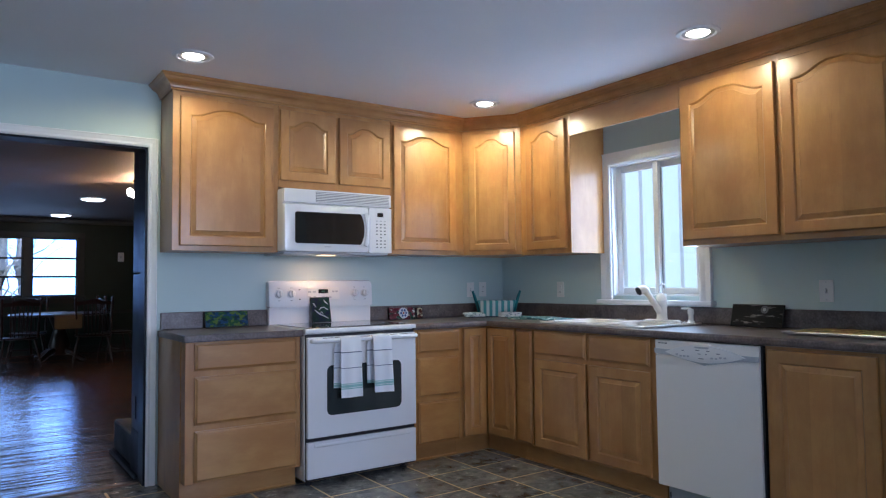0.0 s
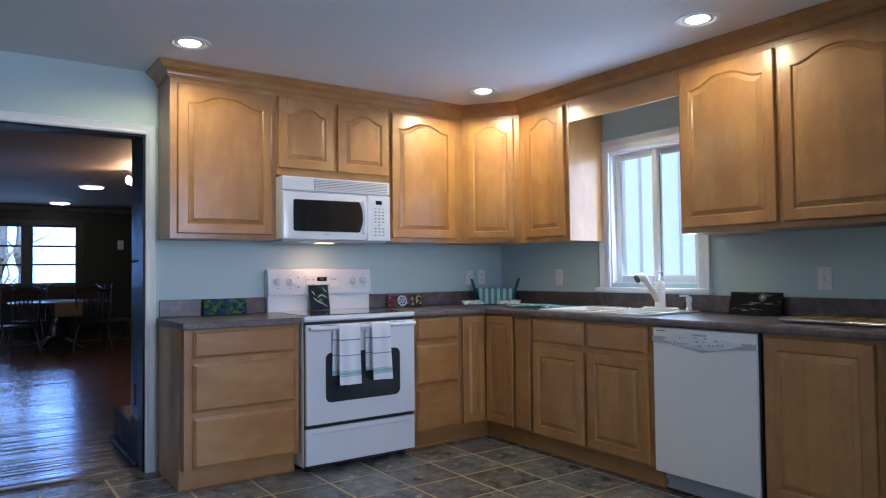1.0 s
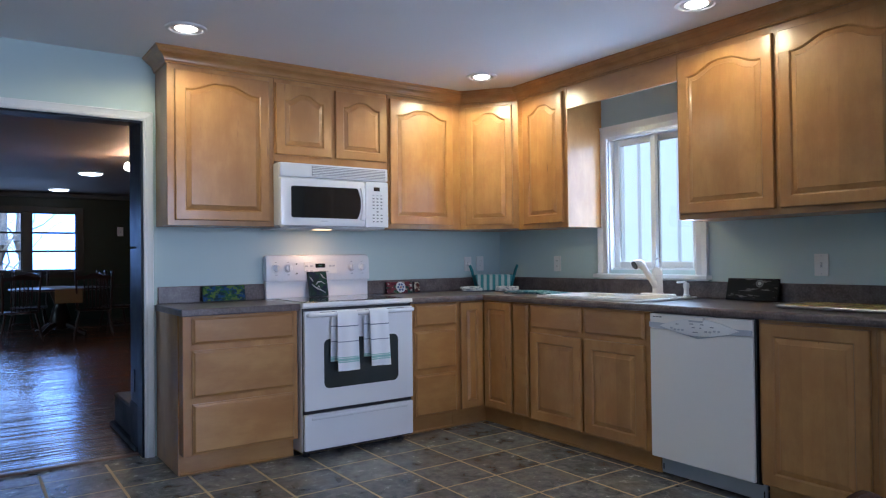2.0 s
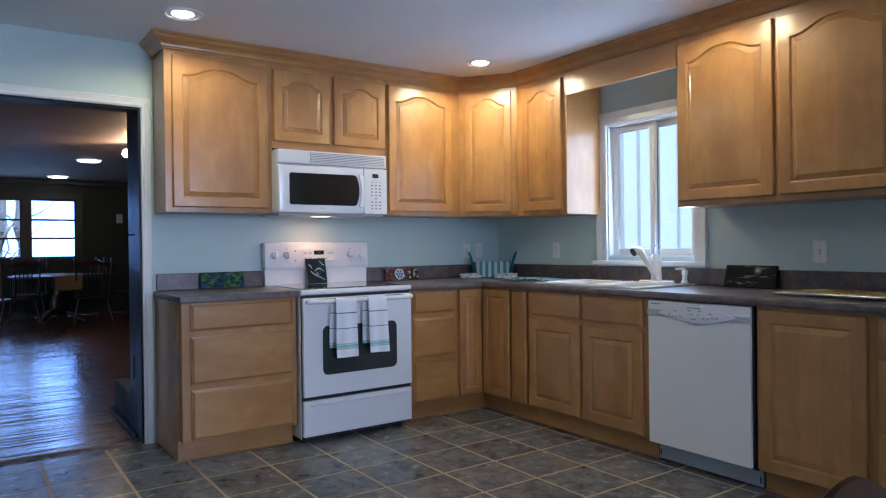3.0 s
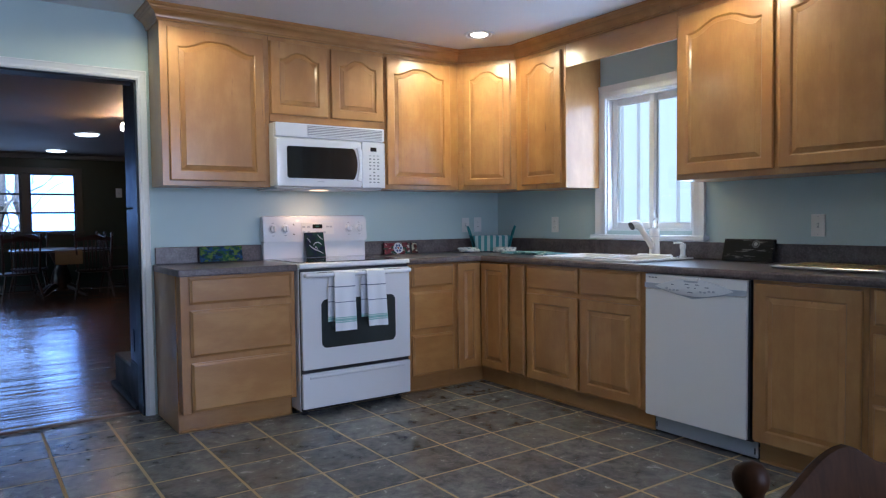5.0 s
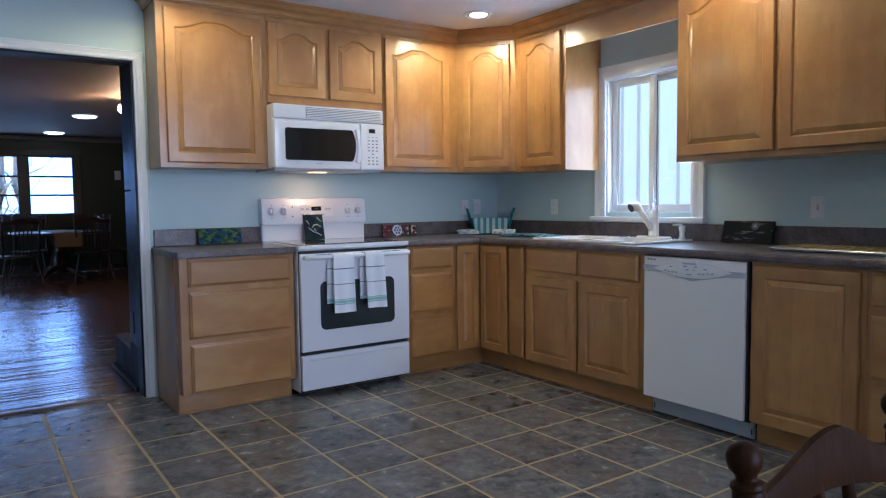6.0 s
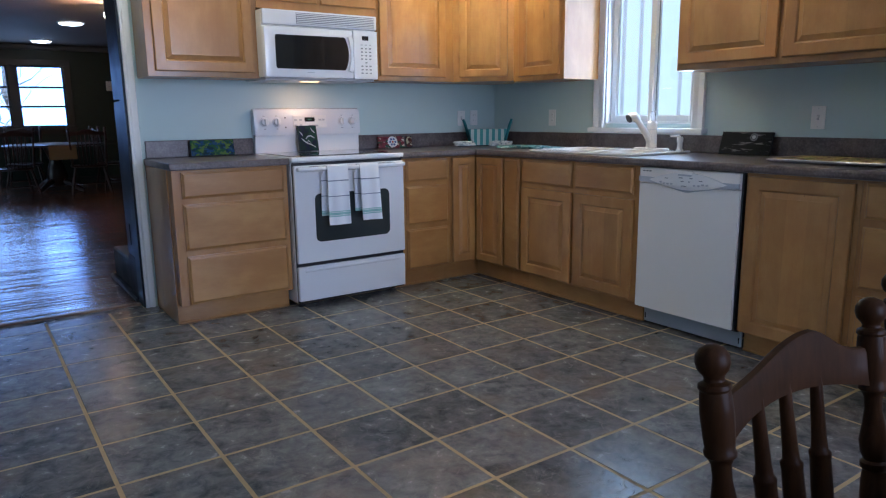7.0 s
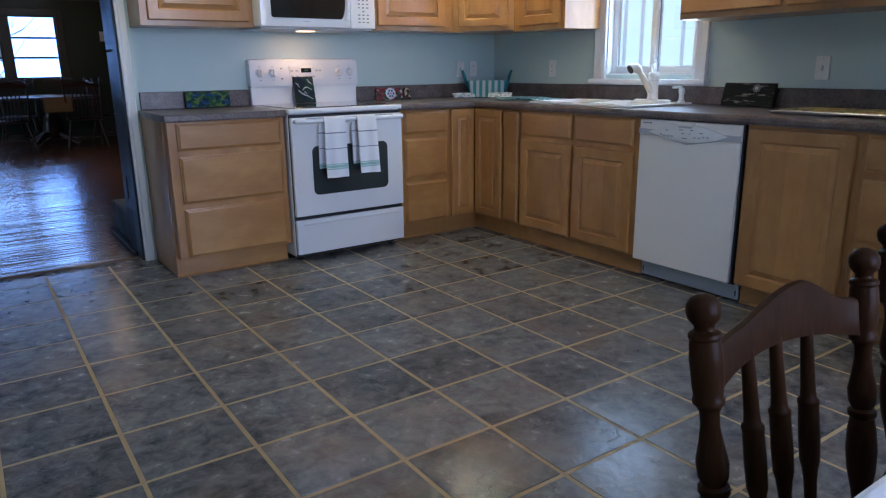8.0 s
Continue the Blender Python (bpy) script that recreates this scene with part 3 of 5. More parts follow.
t = empty("base_cabinet", EAST, "honey maple base cabinet with three plain drawers near the dishwasher", "cabinet", "kitchen base cabinets")
base_body(t, 3.148, 4.000, EB, EB + 0.07)
for a, b in DRAWERS:
    drawer_front(t, 3.168, 3.960, a, b, EB)

# worktops: eased front edge, backsplash


def worktop(outline_loops, name, label):
    t = empty(name, NORTH, label, "countertop")
    for nm, bm in outline_loops:
        part(nm, bm, COUNTER, t)
    return t


CT = 0.918
worktop([("top", box(-2.715, -2.037, -0.615, -0.001, 0.879, CT, 0.006, 2)), ("backsplash", box(-2.700, -2.037, -0.021, -0.001, CT + 0.0005, 1.022, 0.003))],
        "countertop", "grey-brown mottled laminate countertop beside the range")
bm = bmesh.new()
SX0, SX1, SY0, SY1 = -0.600, -0.085, -1.925, -1.105     # cut-out for the sink
xf = EB - 0.036


def plate(bm, x0, x1, y0, y1):
    add_box(bm, x0, x1, y0, y1, 0.879, CT)


plate(bm, -1.273, -0.001, -0.612, -0.001)
plate(bm, xf + 0.008, -0.001, SY1, -0.612)
plate(bm, xf + 0.008, SX0 + 0.02, SY0, SY1)
plate(bm, SX1 - 0.02, -0.001, SY0, SY1)
plate(bm, xf + 0.008, -0.001, -4.0, SY0)
bmesh.ops.remove_doubles(bm, verts=bm.verts[:], dist=0.0005)
nose = [(0.0, 0.879), (0.008, 0.881), (0.011, 0.892), (0.010, 0.906), (0.005, 0.915), (0.0, CT)]
wt = worktop([("top", bm), ("front_edge", sweep([(-1.273, -0.612), (xf + 0.008, -0.612), (xf + 0.008, -4.0)], nose)),
              ("backsplash", box(-1.273, -0.022, -0.021, -0.001, CT + 0.0005, 1.020, 0.003)),
              ("backsplash", box(-0.021, -0.001, -4.0, -0.001, CT + 0.0005, 1.020, 0.003))],
             "countertop", "grey-brown mottled laminate countertop along two walls")

# ---- kitchen: appliances ----
rg = empty("electric_range", pose(-1.6555, 0, 0), "white freestanding electric range with a black oven window", "range")
RW = 0.3785
part("body", box(-RW, RW, -0.615, -0.02, 0.035, 0.893, 0.004), WHITE, rg)
for sx in (-0.33, 0.33):
    for sy in (-0.56, -0.10):
        part("foot", turned([(0.022, 0.0), (0.022, 0.012), (0.012, 0.014), (0.012, 0.04)], 12, pose(sx, sy, 0)), BLACK, rg)
part("side_gap", box(-RW + 0.004, RW - 0.004, -0.628, -0.614, 0.04, 0.888), BLACK, rg, "dark gap behind the oven door")
ck = part("cooktop", box(-RW - 0.004, RW + 0.004, -0.648, -0.003, 0.894, 0.922, 0.009, 2), WHITE, rg)
part("glass_surface", slab_xz(round_rect(-0.345, 0.345, -0.245, 0.225, 0.02), -0.004, 0.0, 0.001), BLACKGLASS, ck, "black ceramic cooking surface", pose(0, -0.345, 0.9215, -90, 0, 0))
part("riser", box(-RW, RW, -0.050, -0.003, 0.9215, 1.036, 0.004), WHITE, rg)
bg = [(-0.003, 1.032), (-0.068, 1.032), (-0.072, 1.045), (-0.062, 1.180), (-0.052, 1.204), (-0.038, 1.211), (-0.01, 1.208), (-0.003, 1.200)]
con = bmesh.new()
loft(con, [[(x, y * s + (1 - s) * -0.035, 1.12 + (z - 1.12) * s) for y, z in bg] for x, s in ((-RW - 0.004, 0.90), (-RW + 0.002, 0.97), (-RW + 0.02, 1.0), (RW - 0.02, 1.0), (RW - 0.002, 0.97), (RW + 0.004, 0.90))])
con = part("control_console", con, WHITE, rg, smooth=True)
FACE = pose(0, -0.0685, 1.120, -4.5, 0, 0)
for kx in (-0.317, -0.232, 0.240, 0.320):
    kb = part("knob", turned([(0.030, 0.0), (0.030, 0.004), (0.024, 0.007), (0.023, 0.020), (0.019, 0.024)], 22, FACE @ pose(kx, 0, 0.002, 90, 0, 0)), WHITE, con, smooth=True)
    part("knob_grip", box(kx - 0.006, kx + 0.006, -0.034, -0.02, -0.019, 0.022, 0.004), WHITE, con, m=FACE)
    part("knob_mark", box(kx - 0.006, kx + 0.006, -0.0025, -0.0005, 0.040, 0.043), PRINT, con, m=FACE)
    part("knob_mark", box(kx - 0.008, kx + 0.008, -0.0025, -0.0005, -0.044, -0.041), PRINT, con, m=FACE)
part("touch_panel", slab_xz(round_rect(-0.118, 0.122, -0.040, 0.044, 0.004), -0.0025, 0.0, 0.0008), PLASTIC, con, m=FACE)
part("clock_display", slab_xz(round_rect(-0.036, 0.036, 0.002, 0.030, 0.004), -0.0045, -0.002, 0.0008), BLACKGLASS, con, "dark clock display", m=FACE)
part("clock_digits", box(-0.014, 0.014, -0.0052, -0.0044, 0.011, 0.021), glowing("green_digits", (0.06, 0.35, 0.15), 0.12), con, m=FACE)
for i, (bx, bz) in enumerate([(-0.10, 0.014), (-0.065, 0.014), (-0.10, -0.022), (-0.065, -0.022), (0.0, -0.025), (0.025, -0.025), (0.05, -0.025), (0.075, 0.014), (0.10, 0.014)]):
    part("button", box(bx - 0.010, bx + 0.010, -0.0040, -0.0020, bz - 0.006, bz + 0.006, 0.001), GREYPLASTIC, con, m=FACE)
for bz in (0.03, -0.035):
    part("indicator", turned([(0.005, 0), (0.004, 0.003)], 10, FACE @ pose(-0.172, -0.001, bz, 90, 0, 0)), BLACK, con)
od = part("oven_door", box(-RW + 0.004, RW - 0.004, -0.655, -0.627, 0.285, 0.872, 0.008, 2), WHITE, rg)
for v0, v1 in ((-0.277, -0.208), (-0.200, -0.130), (0.030, 0.095), (0.107, 0.170), (0.183, 0.240), (0.248, 0.310)):
    part("vent_slot", box(v0, v1, -0.6565, -0.650, 0.8605, 0.8655), BLACK, od)
part("oven_window", slab_xz(round_rect(-0.252, 0.262, 0.408, 0.702, 0.035, 6), -0.659, -0.654, 0.002), OVENGLASS, od, "dark grey oven window")
hb = tube([(-0.352, -0.654, 0.850), (-0.350, -0.690, 0.853), (-0.33, -0.704, 0.853), (0, -0.712, 0.853), (0.33, -0.704, 0.853), (0.350, -0.690, 0.853), (0.352, -0.654, 0.850)], [0.012, 0.015, 0.014, 0.014, 0.014, 0.015, 0.012], 12)
part("handle", hb, WHITE, od, smooth=True)
dr = part("storage_drawer", box(-RW + 0.004, RW - 0.004, -0.650, -0.616, 0.050, 0.262, 0.007, 2), WHITE, rg)
part("drawer_lip", sweep([(-0.33, -0.650), (0.33, -0.650)], [(0.0, 0.228), (0.003, 0.231), (0.0045, 0.238), (0.003, 0.245), (0.0, 0.247)]), WHITE, dr)


def towel_material():
    m, n, l, b = base_material("striped_towel_cloth")
    tc = n.new("ShaderNodeTexCoord")
    sx = n.new("ShaderNodeSeparateXYZ")
    l.new(tc.outputs["Object"], sx.inputs[0])
    mr = n.new("ShaderNodeMapRange")
    mr.inputs[1].default_value, mr.inputs[2].default_value = -0.36, 0.0
    l.new(sx.outputs[2], mr.inputs[0])
    cr = n.new("ShaderNodeValToRGB")
    cr.color_ramp.interpolation = "CONSTANT"
    W, G, N = (0.80, 0.80, 0.82, 1), (0.30, 0.50, 0.46, 1), (0.12, 0.14, 0.20, 1)
    stops = [(0, W), (0.155, G), (0.175, W), (0.182, G), (0.225, W), (0.232, G), (0.25, W), (0.49, N), (0.503, W), (0.745, N), (0.758, W)]
    cr.color_ramp.elements[0].color = W
    cr.color_ramp.elements[1].position, cr.color_ramp.elements[1].color = stops[1]
    for p, c in stops[2:]:
        e = cr.color_ramp.elements.new(p)
        e.color = c
    l.new(mr.outputs[0], cr.inputs[0])
    l.new(cr.outputs[0], b.inputs["Base Color"])
    b.inputs["Roughness"].default_value = 0.9
    bumped(n, l, b, noise_at(n, l, coords(n, l), 220, 2), 0.3, 0.002)
    return m


TOWEL = towel_material()


def towel(x, w, front, back, skew):
    """A dish towel folded over the oven handle; its top is the origin."""
    path = [(0.030, -back), (0.028, -back * 0.6), (0.024, -back * 0.2), (0.020, -0.012), (0.012, 0.0), (0.0, 0.004), (-0.012, 0.0), (-0.020, -0.014),
            (-0.022, -front * 0.3), (-0.024, -front * 0.55), (-0.027, -front * 0.8), (-0.030, -front)]
    loops = []
    k = 10
    for i, (y, z) in enumerate(path):
        drop = max(0.0, -z)
        out, inn = [], []
        for j in range(k + 1):
            s = j / k
            wave = 0.004 * math.sin(9 * s + skew * 7) * min(1, drop / 0.15)
            xx = (s - 0.5) * w * (1 - 0.05 * (1 - min(1, drop / 0.3))) + skew * 0.02 * drop / 0.35 + (-0.02 if i < 3 else 0)
            zz_ = z - 0.008 * skew * (s - 0.5) * drop / 0.3
            out.append((xx, y + wave - (0.0028 if i > 4 else -0.0028), zz_))
            inn.append((xx, y + wave + (0.0028 if i > 4 else -0.0028), zz_ + (-0.0 if i not in (4, 5, 6) else -0.004)))
        loops.append(out + inn[::-1])
    bm = loft(bmesh.new(), loops)
    return tagged(part("dish_towel", bm, TOWEL, None, "", pose(x, -0.711, 0.868), True), "white dish towel with grey and green stripes over the oven handle", "towel", "oven towels")


towel(-1.787, 0.140, 0.352, 0.30, 0.1)
towel(-1.574, 0.134, 0.342, 0.29, 0.5)

mw = empty("microwave", pose(-1.684, 0, 1.388), "white over-the-range microwave with a black door window", "microwave")
MW = 0.384
part("body", box(-MW, MW, -0.365, -0.01, 0.004, 0.397, 0.004), WHITE, mw)
part("underside", box(-MW + 0.01, MW - 0.01, -0.36, -0.02, -0.012, 0.003, 0.004), GREYPLASTIC, mw, "grey vented underside")
part("lamp_lens", box(-0.085, 0.02, -0.27, -0.20, -0.0155, -0.0115, 0.001), glowing("hood_lamp", (1, 0.60, 0.28), 3), mw, "lit warm hood lamp")
vg = part("vent_grille", box(-MW, MW, -0.392, -0.364, 0.309, 0.397, 0.009, 2), WHITE, mw)
part("vent_recess", box(-0.172, 0.362, -0.3935, -0.391, 0.320, 0.384), PRINT, vg, "dark slots behind the louvres")
for i in range(6):
    z = 0.325 + i * 0.0105
    part("louvre", sweep([(-0.17, -0.3915), (0.36, -0.3915)], [(-0.001, z - 0.0038), (0.0050, z - 0.003), (0.0055, z + 0.002), (-0.001, z + 0.0038)]), WHITE, vg)
md = bmesh.new()
loft(md, [[(x, y, z) for x, z in round_rect(-MW, 0.208, 0.0, 0.304, 0.012)] for y in (-0.364, -0.385)] + [[(x, -0.396, z) for x, z in round_rect(-MW + 0.006, 0.202, 0.006, 0.298, 0.014)],
     [(x, -0.400, z) for x, z in round_rect(-0.352, 0.182, 0.026, 0.284, 0.03)]])
md = part("door", md, WHITE, mw, smooth=True)
BOW = [1 - i / 5 for i in range(11)]
pane = [(-0.316, 0.066), (-0.312, 0.058), (-0.304, 0.054), (0.140, 0.052)] + [(0.150 + 0.020 * (1 - q * q), 0.153 - 0.090 * q) for q in BOW] + [(0.140, 0.254), (-0.304, 0.252), (-0.312, 0.248), (-0.316, 0.240)]
part("door_window", slab_xz(pane, -0.4045, -0.398, 0.002), BLACKGLASS, md, "black door window with a bowed edge")
grip = [(0.162 + 0.018 * (1 - q * q), 0.153 - 0.104 * q) for q in BOW] + [(0.190, 0.266), (0.199, 0.248), (0.199, 0.058), (0.190, 0.040)]
part("handle", slab_xz(grip, -0.414, -0.396, 0.006), WHITE, md, smooth=True)
part("badge", box(-0.115, -0.070, -0.4012, -0.3985, 0.032, 0.037), GREYPLASTIC, md)
cp = part("control_panel", box(0.211, MW, -0.394, -0.364, 0.0, 0.304, 0.007, 2), WHITE, mw)
part("display", box(0.272, 0.318, -0.3965, -0.3935, 0.243, 0.270, 0.001), BLACKGLASS, cp, "dark display")
for r in range(9):
    z = 0.215 - r * 0.022
    for c in range(3):
        if r == 5 and c != 1:
            continue
        part("key", box(0.262 + c * 0.030, 0.277 + c * 0.030, -0.3955, -0.3935, z - 0.004, z + 0.004, 0.0006), PRINT if r else GREYPLASTIC, cp)

# dishwasher, on the window wall
dw = empty("dishwasher", EAST @ pose(2.335, 0, 0), "white built-in dishwasher with a curved control console", "dishwasher")
part("tub", box(-0.300, 0.300, -0.615, -0.05, 0.10, 0.877), BLACK, dw, "black recess behind the door")
dp = part("door_panel", box(-0.297, 0.287, -0.653, -0.616, 0.112, 0.792, 0.005, 2), WARMWHITE, dw)
part("edge_gasket", box(0.289, 0.299, -0.640, -0.616, 0.112, 0.872), BLACK, dw)
cpn = part("control_strip", box(-0.297, 0.287, -0.653, -0.616, 0.793, 0.872, 0.005, 2), WARMWHITE, dw)


def lens(y0, y1, hw, up, dn, cz, sh=0.0):
    k = 24
    pts = []
    for i in range(k + 1):
        s = -1 + 2 * i / k
        pts.append((s * hw, cz - dn * (1 - s * s)))
    for i in range(1, k):
        s = 1 - 2 * i / k
        pts.append((s * hw, cz + up * (1 - s * s)))
    return slab_xz(pts, y0, y1, 0.004)


sk_ = bmesh.new()
loft(sk_, [[(-0.296, y, 0.800), (-0.18, y, 0.793), (0.0, y, 0.758), (0.18, y, 0.790), (0.286, y, 0.798), (0.286, y, 0.822), (0.20, y, 0.822), (0.0, y, 0.850), (-0.20, y, 0.824), (-0.296, y, 0.826)]
           for y in (-0.651, -0.660)])
part("console_skirt", sk_, GREYPLASTIC, cpn)
cs = part("console", lens(-0.667, -0.655, 0.225, 0.046, 0.040, 0.812), PLASTIC, cpn, smooth=True)
part("latch", slab_xz(round_rect(-0.050, 0.040, 0.850, 0.868, 0.008), -0.674, -0.652, 0.004), WARMWHITE, cpn)
part("latch_recess", slab_xz(round_rect(-0.044, 0.034, 0.842, 0.852, 0.004), -0.6725, -0.66, 0.001), GREYPLASTIC, cpn)
for i, bx in enumerate((-0.150, -0.128, -0.106, -0.084, 0.050, 0.074, 0.098, 0.122)):
    part("button", slab_xz(round_rect(bx - 0.007, bx + 0.007, 0.800 - (0.006 if 1 <= i <= 5 else 0), 0.809 - (0.006 if 1 <= i <= 5 else 0), 0.003), -0.670, -0.664, 0.001), GREYPLASTIC, cs)
for bx, bw, bz in ((-0.115, 0.016, 0.826), (-0.03, 0.022, 0.832), (-0.02, 0.016, 0.815), (0.03, 0.018, 0.832), (0.085, 0.020, 0.822), (-0.01, 0.03, 0.792), (0.02, 0.01, 0.815)):
    part("printed_bar", box(bx - bw / 2, bx + bw / 2, -0.6682, -0.664, bz - 0.002, bz + 0.002), PRINT, cs)
for bx in (-0.268, -0.248, -0.228):
    part("vent_slot", box(bx - 0.006, bx + 0.006, -0.6545, -0.650, 0.852, 0.857), BLACK, cpn)
kk = part("kick_panel", box(-0.292, 0.300, -0.575, -0.56, 0.012, 0.118, 0.003), GALV, dw, "grey metal kick panel")
for bx in (-0.28, 0.288):
    part("kick_slot", box(bx - 0.003, bx + 0.003, -0.577, -0.574, 0.03, 0.06), BLACK, kk)

# ---- kitchen: window, sink, fittings ----
win = empty("window_1", EAST, "white sliding kitchen window with moulded casing, above the sink", "window", kind="structure")
o0, o1, q0, q1 = 1.105, 1.955, 1.058, 2.075


def cased(x0, x1, z0, z1, w):
    bm = bmesh.new()
    pr = [(0.0, 0.0), (0.0, -0.014), (0.012, -0.018), (w * 0.5, -0.014), (w * 0.8, -0.020), (w, -0.024), (w, 0.0)]
    loft(bm, [[(x0 - u, v - 0.0005, z0) for u, v in pr], [(x0 - u, v - 0.0005, z1 + u) for u, v in pr], [(x1 + u, v - 0.0005, z1 + u) for u, v in pr], [(x1 + u, v - 0.0005, z0) for u, v in pr]])
    return bm


part("casing", cased(WY0, WY1, q0, WZ1, 0.085), TRIM, win)
part("window_sill", box(o0 - 0.025, o1 + 0.025, -0.055, 0.02, 1.030, 1.058, 0.006, 2), TRIM, win)
part("apron", box(o0, o1, -0.016, -0.0005, 1.0215, 1.030), TRIM, win)
lin = bmesh.new()
add_box(lin, WY0 - 0.001, WY0 + 0.012, 0.0, 0.118, 1.058, WZ1)
add_box(lin, WY1 - 0.012, WY1 + 0.001, 0.0, 0.118, 1.058, WZ1)
add_box(lin, WY0, WY1, 0.0, 0.118, WZ1 - 0.012, WZ1 + 0.001)
add_box(lin, WY0, WY1, 0.021, 0.118, 1.058, WZ0 + 0.012)
part("window_frame", lin, TRIM, win)


def sash(x0, x1, y, w, wl, wr):
    bm = bmesh.new()
    z0, z1 = WZ0 + 0.012, WZ1 - 0.012
    add_box(bm, x0, x0 + wl, y, y + 0.028, z0, z1, 0.003)
    add_box(bm, x1 - wr, x1, y, y + 0.028, z0, z1, 0.003)
    add_box(bm, x0 + wl, x1 - wr, y + 0.001, y + 0.027, z0, z0 + w, 0.003)
    add_box(bm, x0 + wl, x1 - wr, y + 0.001, y + 0.027, z1 - w, z1, 0.003)
    s = part("sash", bm, TRIM, win)
    gl = part("pane", box(x0 + wl - 0.004, x1 - wr + 0.004, y + 0.012, y + 0.016, z0 + w - 0.004, z1 - w + 0.004), GLASS, s)
    gl.visible_shadow = False
    return s


sash(WY0 + 0.013, 1.545, 0.045, 0.042, 0.042, 0.040)
far_sash = sash(1.508, WY1 - 0.013, 0.076, 0.040, 0.036, 0.066)
part("weather_strip", box(1.5445, 1.550, 0.070, 0.0755, WZ0 + 0.05, WZ1 - 0.05), PRINT, far_sash, "dark weather strip")

SKY_GLOW = glowing("bright_overcast", (0.76, 0.92, 0.96), 0.84)
structure("backdrop", box(5.0, 5.02, -9, 6, -0.5, 6), SKY_GLOW, "bright overcast distance outside the kitchen window", "backdrop")
porch = empty("porch_screen", pose(1.15, 0, -0.5), "white painted porch posts outside the window", "porch")
for py in (0.30, -0.334, -0.514, -0.917, -1.55):
    part("post", box(-0.02, 0.02, py - 0.005, py + 0.005, 0.0, 3.4, 0.002), TRIM, porch)
part("top_rail", box(-0.02, 0.02, -2.6, 2.4, 3.401, 3.5, 0.004), TRIM, porch)

snk = empty("kitchen_sink", EAST, "white double-bowl drop-in sink", "sink")
a0, a1, b0, b1 = 1.098, 1.930, -0.605, -0.075


def bowl(x0, x1, y0, y1):
    def ring(e, z, r):
        return [(x, y, z) for x, y in round_rect(x0 + e, x1 - e, y0 + e, y1 - e, r)]
    return loft(bmesh.new(), [ring(-0.012, 0.932, 0.05), ring(-0.004, 0.930, 0.05), ring(0, 0.918, 0.05), ring(0.012, 0.80, 0.05), ring(0.04, 0.765, 0.05), ring(0.12, 0.760, 0.03)], False, True)


part("bowl", bowl(a0 + 0.035, 1.495, b0 + 0.035, b1 - 0.115), CHINA, snk, smooth=True)
part("bowl", bowl(1.530, a1 - 0.035, b0 + 0.035, b1 - 0.115), CHINA, snk, smooth=True)
rim = bmesh.new()
zr0, zr1 = 0.9185, 0.933
add_box(rim, a0, a1, b0, b0 + 0.034, zr0, zr1, 0.006, 2)
add_box(rim, a0, a1, b1 - 0.114, b1, zr0, zr1, 0.006, 2)
add_box(rim, a0, a0 + 0.034, b0 + 0.02, b1 - 0.10, zr0, zr1 - 0.0005, 0.006, 2)
add_box(rim, a1 - 0.034, a1, b0 + 0.02, b1 - 0.10, zr0, zr1 - 0.0005, 0.006, 2)
add_box(rim, 1.496, 1.529, b0 + 0.02, b1 - 0.10, 0.90, zr1 - 0.001, 0.006, 2)
part("rim", rim, CHINA, snk)

fc = empty("faucet", EAST @ pose(1.690, -0.135, 0.9335), "white pull-out kitchen faucet with a loop lever", "faucet")
part("escutcheon", loft(bmesh.new(), [[(x, y, z) for x, y in round_rect(-0.125 + e, 0.125 - e, -0.032 + e, 0.032 - e, 0.028)] for e, z in ((0, 0), (0, 0.005), (0.006, 0.011), (0.012, 0.012))]), CHINA, fc)
part("body", turned([(0.036, 0.010), (0.033, 0.02), (0.031, 0.10), (0.032, 0.150), (0.030, 0.162), (0.020, 0.172)], 22), CHINA, fc, smooth=True)
part("collar", turned([(0.0325, 0.118), (0.0325, 0.121)], 22), STEEL, fc)
part("spout", tube([(0.0, -0.008, 0.045), (-0.006, -0.045, 0.092), (-0.012, -0.085, 0.140), (-0.016, -0.112, 0.172)], [0.022, 0.020, 0.018, 0.017], 16), CHINA, fc, smooth=True)
part("spray_head", tube([(-0.0155, -0.108, 0.168), (-0.018, -0.122, 0.186), (-0.021, -0.140, 0.197), (-0.026, -0.160, 0.195), (-0.030, -0.174, 0.188)], [0.017, 0.023, 0.0265, 0.027, 0.0265], 16), CHINA, fc, smooth=True)
part("spray_face", tube([(-0.0305, -0.1745, 0.1878), (-0.0325, -0.180, 0.185)], [0.0265, 0.026], 16), BLACK, fc, "dark grey spray nozzle")
loopp = [(-0.016, 0.0, 0.155), (-0.022, 0.006, 0.185), (-0.020, 0.010, 0.215), (-0.004, 0.012, 0.232), (0.014, 0.012, 0.224), (0.022, 0.008, 0.195), (0.022, 0.0, 0.155)]
part("lever", tube(loopp, 0.0045, 8), STEEL, fc, "chrome loop lever", smooth=True)
sd = empty("soap_dispenser", EAST @ pose(1.893, -0.13, 0.9335), "white sink-mounted soap dispenser", "soap dispenser")
part("base", turned([(0.022, 0), (0.021, 0.008), (0.016, 0.012), (0.015, 0.045), (0.019, 0.05), (0.019, 0.072), (0.014, 0.080)], 18), CHINA, sd, smooth=True)
part("nozzle", tube([(0, 0.0, 0.078), (-0.006, -0.012, 0.084), (-0.03, -0.05, 0.083)], [0.008, 0.007, 0.006], 10), CHINA, sd, smooth=True)


